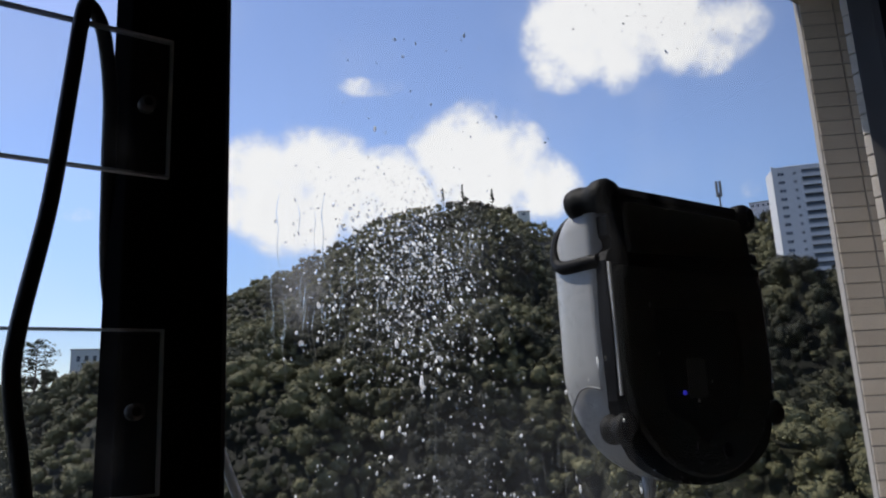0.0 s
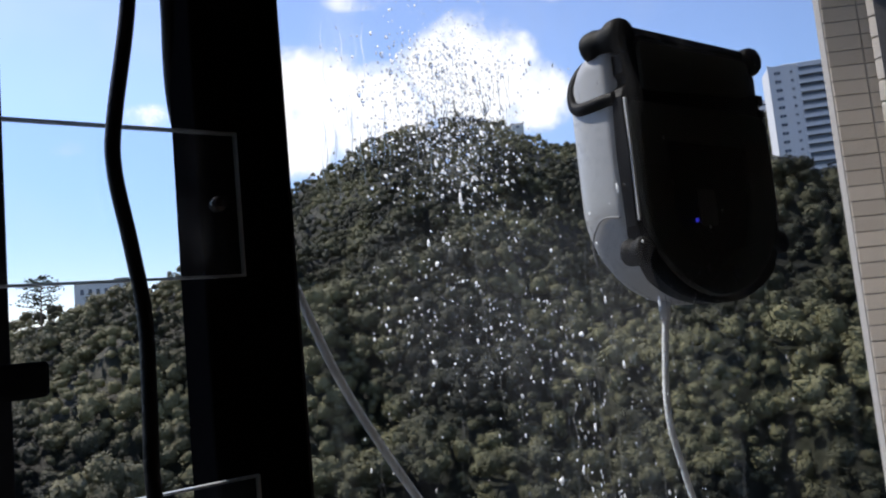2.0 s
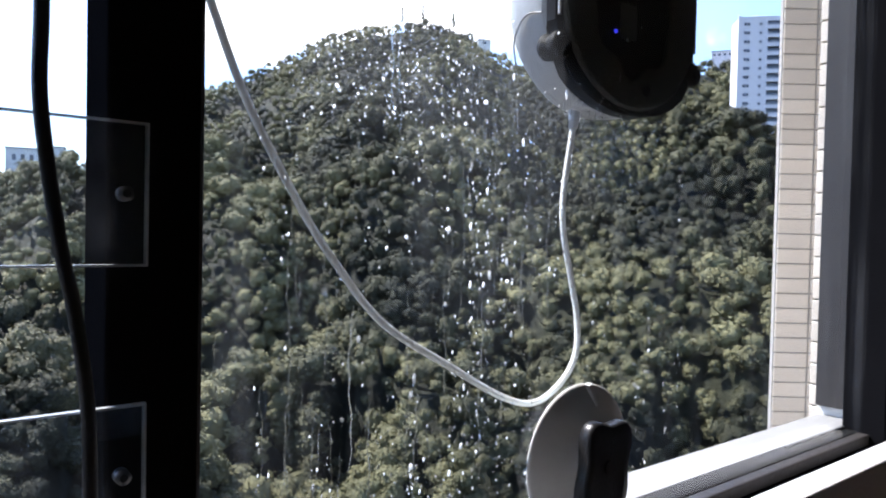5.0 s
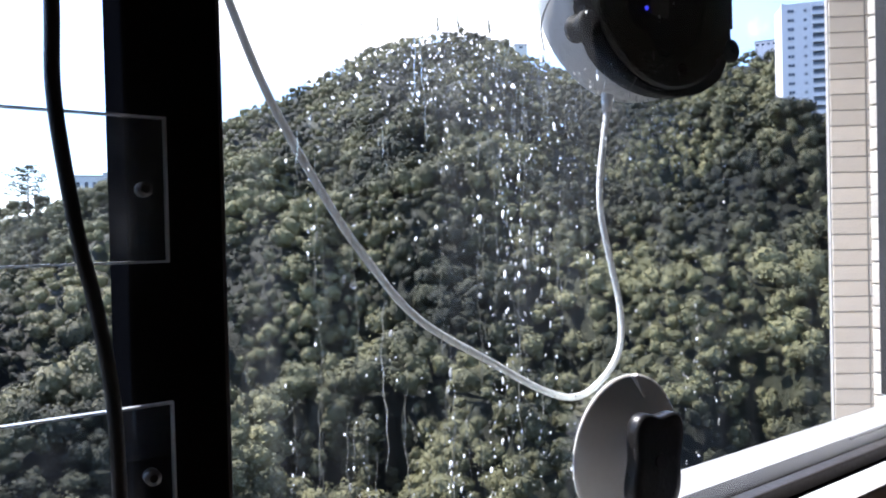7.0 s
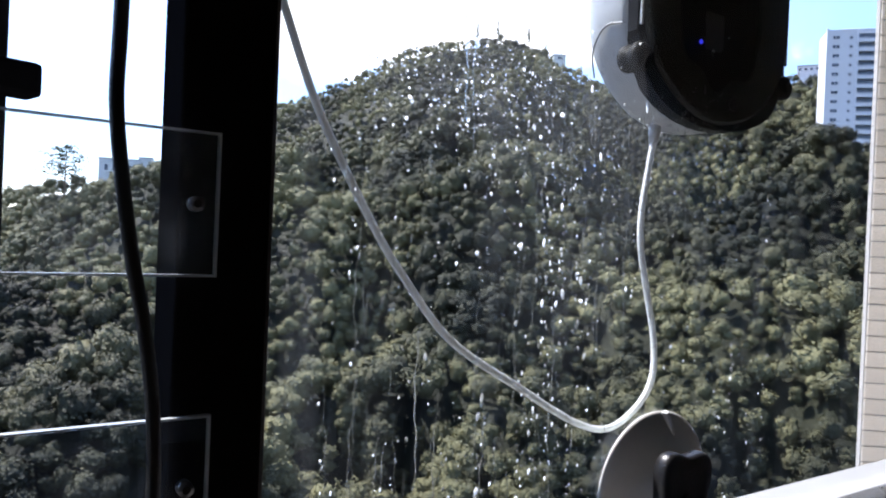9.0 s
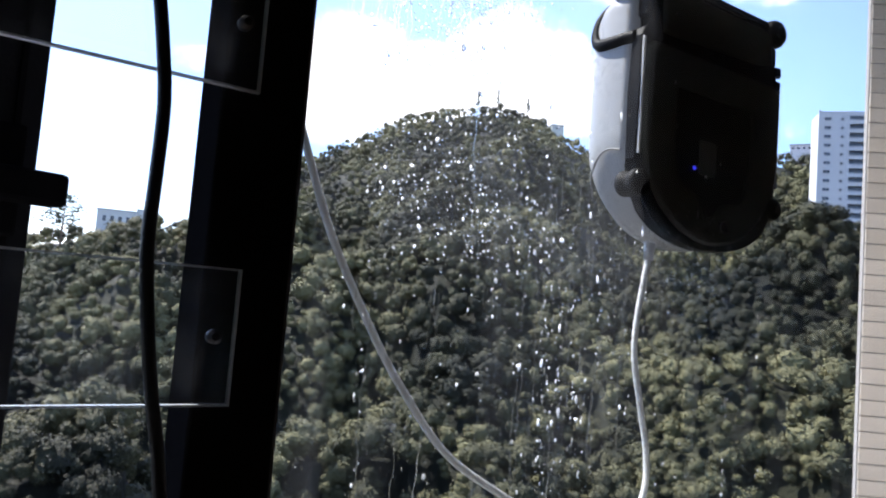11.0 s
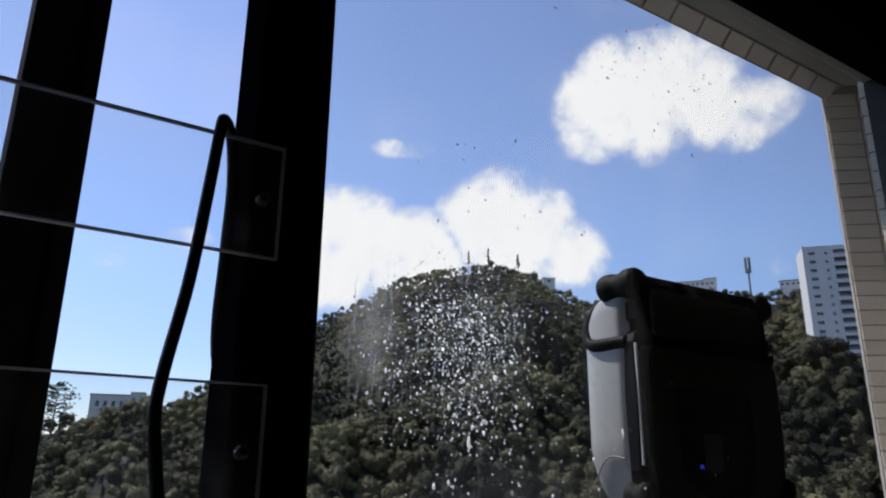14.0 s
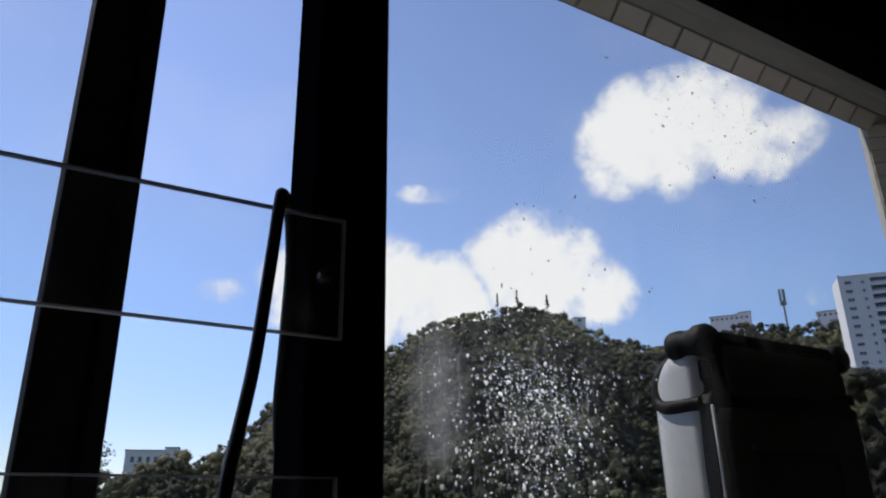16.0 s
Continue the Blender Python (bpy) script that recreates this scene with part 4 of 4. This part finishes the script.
def apartment_tower():
    az, r = TOWER_AZ, TOWER_R
    p = Vector((r * math.sin(radians(az)), r * math.cos(radians(az)), 0))
    zb, zt = r * math.tan(radians(7.2)), r * math.tan(radians(15.5)) + 1.4
    ob = empty("apartment_tower", pose(p.x, p.y, zb, 0, 0, -az + 14), "white high-rise apartment tower with rows of windows and blue-grey balconies", "tower")
    H, W1, W2, D = zt - zb, 13.6, 15.0, 15.5
    part("wall", boxed((0, 0, -20), (W1, D, H), 0.1), "tower", ob, "white rendered wall")
    part("corner_fin", boxed((-0.5, -0.25, -20), (0.4, 0.5, H + 1.6), 0.08), "tower", ob, "narrow white corner fin")
    part("balcony_core", boxed((W1, 2.0, -20), (W1 + W2, D, H - 1.0), 0.1), "tower_glass", ob, "dark recessed glazing")
    part("pier", boxed((W1 - 0.5, -0.5, -20), (W1 + 0.3, 2.2, H), 0.08), "tower", ob, "white pier beside the balconies")
    part("parapet", boxed((0.4, -0.15, H), (W1 + 0.2, D + 0.3, H + 0.8), 0.1), "tower", ob)
    part("parapet", boxed((W1 + 0.2, 1.0, H - 1.0), (W1 + W2 + 0.3, D + 0.3, H + 1.4), 0.1), "tower", ob)
    part("roof_room", boxed((7.5, 5, H + 0.8), (16, 11, H + 2.6), 0.1), "tower", ob)
    n, st = 13, 4.5
    for k in range(n):
        z = H - 0.9 - st * (k + 1)
        slab = part("balcony", boxed((W1 + 0.3, -0.3, z), (W1 + W2, 2.4, z + st * 0.40), 0.06), "tower", ob, "white balcony front")
        part("rail", boxed((W1 + 0.3, -0.25, z + st * 0.47), (W1 + W2, -0.15, z + st * 0.51)), "tower", slab)
        for x, w, h in ((3.9, 3.0, 0.34), (10.6, 1.3, 0.30)):
            wd = part("window", boxed((x - w / 2, -0.06, z + st * 0.36), (x + w / 2, 0.04, z + st * (0.36 + h))), "tower_glass", ob)
            part("ledge", boxed((x - w / 2 - 0.15, -0.35, z + st * 0.27), (x + w / 2 + 0.15, 0.02, z + st * 0.33)), "tower", wd)
            part("window_frame", boxed((x - 0.06, -0.1, z + st * 0.36), (x + 0.06, -0.05, z + st * (0.36 + h))), "tower", wd)
    return ob


apartment_tower()


# ---- pale house, lone tree and mast ----
def hill_house():
    az, r = 8.0, 440.0
    z = r * math.tan(radians(3.3))
    p = Vector((r * math.sin(radians(az)), r * math.cos(radians(az)), z))
    ob = empty("hill_house", pose(p.x, p.y, p.z, 0, 0, -az - 8), "pale flat-roofed house on the wooded ridge", "house")
    part("wall", boxed((0, 0, -6), (20, 12, 14.6), 0.1), "house", ob)
    part("upper_wall", boxed((20, 1, -6), (27, 12, 16.2), 0.1), "house", ob)
    part("roof", boxed((-0.4, -0.4, 14.6), (20.2, 12.4, 15.2), 0.1), "roof", ob)
    part("roof", boxed((19.8, 0.6, 16.2), (27.4, 12.4, 16.8), 0.1), "roof", ob)
    for x in (3, 7, 11, 15):
        part("window", boxed((x, -0.08, 8.5), (x + 1.8, 0.05, 11.5)), "tower_glass", ob)
    return ob


hill_house()


def lone_tree():
    az, r = 5.9, 400.0
    g = ground_point(az, r)
    top = r * math.tan(radians(5.75)) + 1.4
    base = Vector((g.x, g.y, g.z))
    H = top - base.z
    ob = empty("lone_tree", base, "tall flat-layered conifer standing above the ridge", "tree")
    bm = bmesh.new()
    cyl(bm, (0, 0, -5), (0.4, 0, H * 0.97), 0.75, 0.12, 10)
    rs = random.Random(5)
    tips = []
    for k in range(20):
        f = k / 20
        z = H * (0.52 + 0.45 * f)
        a = k * 2.4 + rs.uniform(-0.5, 0.5)
        ln = (4.5 + 6.5 * math.sin(math.pi * (0.25 + 0.72 * f))) * rs.uniform(0.6, 1.15) * (1.0 - 0.35 * f)
        q = Vector((math.cos(a) * ln, math.sin(a) * ln, z + rs.uniform(0.5, 2.4)))
        cyl(bm, (0.2, 0, z), q, 0.2, 0.06, 6)
        tips.append((Vector((0.2, 0, z)), q))
    part("trunk", bm, "bark", ob, "bare grey trunk and limbs")
    bm = bmesh.new()
    for p, q in tips:
        for _ in range(34):
            c = p.lerp(q, rs.uniform(0.25, 1.12)) + Vector((rs.gauss(0, 1.1), rs.gauss(0, 1.1), rs.gauss(0.3, 0.45)))
            w = rs.uniform(0.25, 0.65)
            bmesh.ops.create_icosphere(bm, subdivisions=1, radius=1.0, matrix=Matrix.Translation(c) @ Matrix.Diagonal((w, w, w * 0.55, 1)) @ Euler((rs.random() * 3, rs.random() * 3, 0)).to_matrix().to_4x4())
    for v in bm.verts:
        v.co += noise.noise_vector(v.co * 1.9) * 0.3
    part("crown", bm, "conifer", ob, "thin flat layers of dark needles")
    return ob


lone_tree()


def antenna_mast():
    az, r = 56.9, 610.0
    z = r * math.tan(radians(12.4))
    p = Vector((r * math.sin(radians(az)), r * math.cos(radians(az)), z))
    ob = empty("antenna_mast", p, "grey telecom mast with panel antennas on the ridge", "mast")
    top = r * (math.tan(radians(15.4)) - math.tan(radians(12.4)))
    bm = bmesh.new()
    cyl(bm, (0, 0, -3), (0, 0, top * 0.72), 0.9, 0.7, 12)
    part("pole", bm, "mast", ob)
    for k in range(6):
        a = k * math.pi / 3
        c = Vector((math.cos(a) * 1.9, math.sin(a) * 1.9, 0))
        part("antenna_panel", boxed((c.x - 0.5, c.y - 0.35, top * 0.62), (c.x + 0.5, c.y + 0.35, top), 0.1), "mast", ob)
    bm = bmesh.new()
    cyl(bm, (0, 0, top * 0.66), (0, 0, top * 0.70), 2.1, 2.1, 16)
    part("platform", bm, "mast", ob)
    return ob


antenna_mast()


def summit_tree(az, r, top_el, wide):
    g = ground_point(az, r)
    H = r * math.tan(radians(top_el)) + 1.4 - g.z
    ob = empty("summit_tree", g, "small dark tree standing proud on the summit", "tree", "trees on the summit")
    bm = bmesh.new()
    cyl(bm, (0, 0, -5), (0.1, 0, H * 0.8), 0.35, 0.12, 8)
    part("trunk", bm, "bark", ob)
    bm = bmesh.new()
    rs = random.Random(int(az * 10))
    for _ in range(70):
        f = rs.random() ** 0.8
        c = Vector((rs.gauss(0, 0.55), rs.gauss(0, 0.55), 0)) * wide * (1.1 - f) + Vector((0, 0, H * (0.35 + 0.63 * f)))
        w = rs.uniform(0.35, 0.8)
        bmesh.ops.create_icosphere(bm, subdivisions=1, radius=w, matrix=Matrix.Translation(c) @ Euler((rs.random() * 3, rs.random() * 3, 0)).to_matrix().to_4x4())
    part("crown", bm, "conifer", ob, "ragged dark crown")
    return ob


for az, top_el, wide in ((35.5, 16.9, 1.5), (37.1, 17.1, 1.4), (39.5, 16.6, 1.9)):
    summit_tree(az, ridge_range(az) - 4, top_el, wide)


def ridge_hut():
    az = 41.9
    r = ridge_range(az) - 6
    g = ground_point(az, r)
    ob = empty("ridge_hut", pose(g.x, g.y, g.z, 0, 0, -az + 12), "small pale hut on the shoulder of the hill", "hut")
    part("wall", boxed((-5, -3, -2), (5, 3, 9.5), 0.1), "house", ob)
    part("roof", boxed((-5.5, -3.5, 9.5), (5.5, 3.5, 10.2), 0.1), "roof", ob)
    part("window", boxed((-1.5, -3.08, 6.6), (1.5, -2.95, 8.4)), "tower_glass", ob)
    return ob


ridge_hut()


def ridge_block(az0, az1, top_el, storeys, label):
    """A low pale block that stands just behind the ridge."""
    az = (az0 + az1) / 2
    r = ridge_range(az) + 14
    W = r * radians(az1 - az0)
    zt = r * math.tan(radians(top_el)) + 1.4
    p = Vector((r * math.sin(radians(az)), r * math.cos(radians(az)), zt))
    ob = empty("ridge_house", pose(p.x, p.y, p.z, 0, 0, -az), label, "house")
    part("wall", boxed((-W / 2, 0, -20), (W * 0.18, 9, -1.6), 0.1), "hazy_house", ob)
    part("upper_wall", boxed((W * 0.18, 0.5, -20), (W / 2, 9, 0), 0.1), "hazy_house", ob)
    part("roof", boxed((-W / 2 - 0.4, -0.5, -1.6), (W * 0.18 - 0.02, 9.4, -1.1), 0.08), "roof", ob)
    part("roof", boxed((W * 0.18 + 0.02, 0.1, 0), (W / 2 + 0.4, 9.4, 0.5), 0.08), "roof", ob)
    for k in range(storeys):
        for i in range(int(W / 3.4)):
            x = -W / 2 + 1.7 + 3.4 * i
            part("window", boxed((x - 0.8, -0.06 if x < W * 0.16 else 0.44, -4.4 - 3.1 * k), (x + 0.8, 0.04 if x < W * 0.16 else 0.54, -3.0 - 3.1 * k)), "tower_glass", ob)
    return ob


ridge_block(51.7, 54.6, 14.0, 1, "long pale pinkish house showing over the ridge")
ridge_block(58.9, 60.9, 13.5, 1, "small pale house beside the tower on the ridge")


# ---- water on the outside of the pane ----
def build_drops():
    rs = random.Random(21)
    bm, trickles = bmesh.new(), bmesh.new()

    def drop(x, z, r, tall=1.0):
        n = 7 if r < 0.0014 else 10
        c = bm.verts.new((x, 0.0052 + r * 0.5, z - r * tall * 0.1))
        ring1, ring2 = [], []
        ph = rs.random() * 6
        for k in range(n):
            a = 2 * math.pi * k / n
            wob = 1 + 0.16 * math.sin(2 * a + ph) + 0.10 * math.sin(3 * a + ph * 2)
            ring1.append(bm.verts.new((x + r * 0.66 * wob * math.cos(a), 0.0052 + r * 0.36, z + r * 0.66 * wob * tall * math.sin(a))))
            ring2.append(bm.verts.new((x + r * wob * math.cos(a), 0.0051, z + r * wob * tall * math.sin(a))))
        for k in range(n):
            j = (k + 1) % n
            bm.faces.new((c, ring1[j], ring1[k]))
            bm.faces.new((ring1[k], ring1[j], ring2[j], ring2[k]))

    def run(x, z0, z1, w):
        """A thin trickle of water, its line and width wandering."""
        n = max(4, int((z0 - z1) / 0.004))
        rows, ph = [], rs.random() * 6
        for k in range(n + 1):
            z = z0 + (z1 - z0) * k / n
            xc = x + 0.0016 * math.sin(z * 60 + ph) + 0.0007 * math.sin(z * 240 + ph * 3)
            ww = 0.62 * w * (0.45 + 0.55 * abs(math.sin(z * 95 + ph))) * min(1.0, 0.2 + k / n * 2, 0.2 + (n - k) / n * 6)
            rows.append([trickles.verts.new((xc + ww * u, 0.0051 + ww * 0.45 * (1 - u * u), z)) for u in (-1, -0.45, 0.45, 1)])
        for a, b in zip(rows, rows[1:]):
            for i in range(3):
                trickles.faces.new((a[i], b[i], b[i + 1], a[i + 1]))

    def inside(x, z):
        return 0.42 < x < 1.37 and 1.01 < z < 2.04

    def size():
        return rs.uniform(0.0003, 0.0010) * (1.75 if rs.random() < 0.12 else 1)

    # thick field of drops high on the pane, thinning downwards
    for _ in range(1900):
        x, z = rs.gauss(0.535, 0.036), rs.triangular(1.47, 1.64, 1.565)
        if inside(x, z):
            drop(x, z, size() * (1.0 if z < 1.60 else 0.6), rs.uniform(0.9, 1.5))
    for _ in range(170):
        x, z = rs.gauss(0.545, 0.034), rs.uniform(1.36, 1.52)
        if inside(x, z):
            drop(x, z, size(), rs.uniform(0.9, 1.6))
    # band of spray lower down, seen before the summit
    for _ in range(360):
        x, z = rs.uniform(0.46, 0.63), rs.gauss(1.402, 0.028)
        if inside(x, z):
            drop(x, z, size(), rs.uniform(0.9, 1.6))
    for _ in range(620):
        x, z = rs.gauss(0.81, 0.035), rs.gauss(1.388, 0.026)
        if inside(x, z):
            drop(x, z, rs.uniform(0.0003, 0.0008))
    # columns of run-off
    for _ in range(70):
        x0, z0 = rs.uniform(0.45, 0.92) if rs.random() < 0.45 else rs.gauss(0.66, 0.035), rs.uniform(1.10, 1.42)
        n = rs.randint(4, 18)
        for k in range(n):
            x, z = x0 + rs.gauss(0, 0.0028), z0 - k * rs.uniform(0.004, 0.013)
            if inside(x, z):
                drop(x, z, size(), rs.uniform(1.1, 2.4))
    # long trickles and a comb of short ones
    for x, z0, z1, w in ((0.470, 1.352, 1.09, 0.0007), (0.518, 1.25, 1.11, 0.0009), (0.619, 1.368, 1.20, 0.0007), (0.686, 1.31, 1.19, 0.0010), (0.556, 1.43, 1.33, 0.0008), (0.497, 1.30, 1.17, 0.0007), (0.575, 1.20, 1.06, 0.0009),
                         (0.640, 1.24, 1.08, 0.0007), (0.548, 1.50, 1.36, 0.0009), (0.655, 1.36, 1.25, 0.0007), (0.716, 1.34, 1.20, 0.0007), (0.602, 1.29, 1.15, 0.0006), (0.535, 1.18, 1.05, 0.0007)):
        run(x, z0, z1, w)
    for _ in range(90):
        x, z = rs.uniform(0.62, 0.86), rs.gauss(1.39, 0.03)
        run(x, z, z - rs.uniform(0.012, 0.05), rs.uniform(0.0003, 0.0006))
    for _ in range(45):
        x, z = rs.uniform(0.435, 0.60), rs.uniform(1.53, 1.61)
        run(x, z, z - rs.uniform(0.015, 0.06), rs.uniform(0.0003, 0.0006))
    for _ in range(50):
        x, z = rs.uniform(0.45, 0.72), rs.uniform(1.12, 1.38)
        run(x, z, z - rs.uniform(0.02, 0.08), rs.uniform(0.0003, 0.0006))
    # loose sprinkle over the pane
    for _ in range(420):
        x, z = rs.gauss(0.66, 0.12), rs.gauss(1.33, 0.13)
        if inside(x, z):
            drop(x, z, size(), rs.uniform(0.9, 1.8))
    for _ in range(75):
        x, z = rs.gauss(0.57, 0.055), rs.gauss(1.715, 0.045)
        if inside(x, z):
            drop(x, z, size() * 0.75, rs.uniform(0.9, 1.6))
    for _ in range(240):
        x, z = rs.gauss(0.80, 0.07), rs.gauss(1.88, 0.045)
        if inside(x, z):
            drop(x, z, size())
    # larger beads and short runs
    for x, z, r, tall in ((0.53, 1.516, 0.0022, 1.6), (0.548, 1.521, 0.002, 1.5), (0.538, 1.488, 0.0019, 2.2), (0.549, 1.485, 0.002, 1.2), (0.551, 1.372, 0.0021, 1.8), (0.546, 1.379, 0.0015, 1.6),
                          (0.691, 1.36, 0.0018, 2.2), (0.683, 1.357, 0.0016, 2.0), (0.640, 1.385, 0.0022, 1.1), (0.648, 1.247, 0.0019, 2.4), (0.666, 1.348, 0.0017, 2.2), (0.496, 1.239, 0.0027, 1.1), (0.489, 1.243, 0.0017, 1.8),
                          (0.676, 1.352, 0.0015, 2.2), (0.735, 1.404, 0.0017, 2.6), (0.70, 1.50, 0.0017, 2.6), (0.81, 1.43, 0.0016, 2.6), (0.662, 1.262, 0.0017, 1.2), (0.668, 1.241, 0.0022, 0.9)):
        drop(x, z, r, tall)
    ob = mesh_object("water_drops", bm, "water", True)
    ob.visible_shadow = False
    tagged(ob, "fine bright water drops on the wet pane", "water drops", kind="stuff")
    ob = mesh_object("water_trickles", trickles, "trickle", True)
    ob.visible_shadow = False
    tagged(ob, "thin clear trickles of water down the pane", "water", kind="stuff")


build_drops()
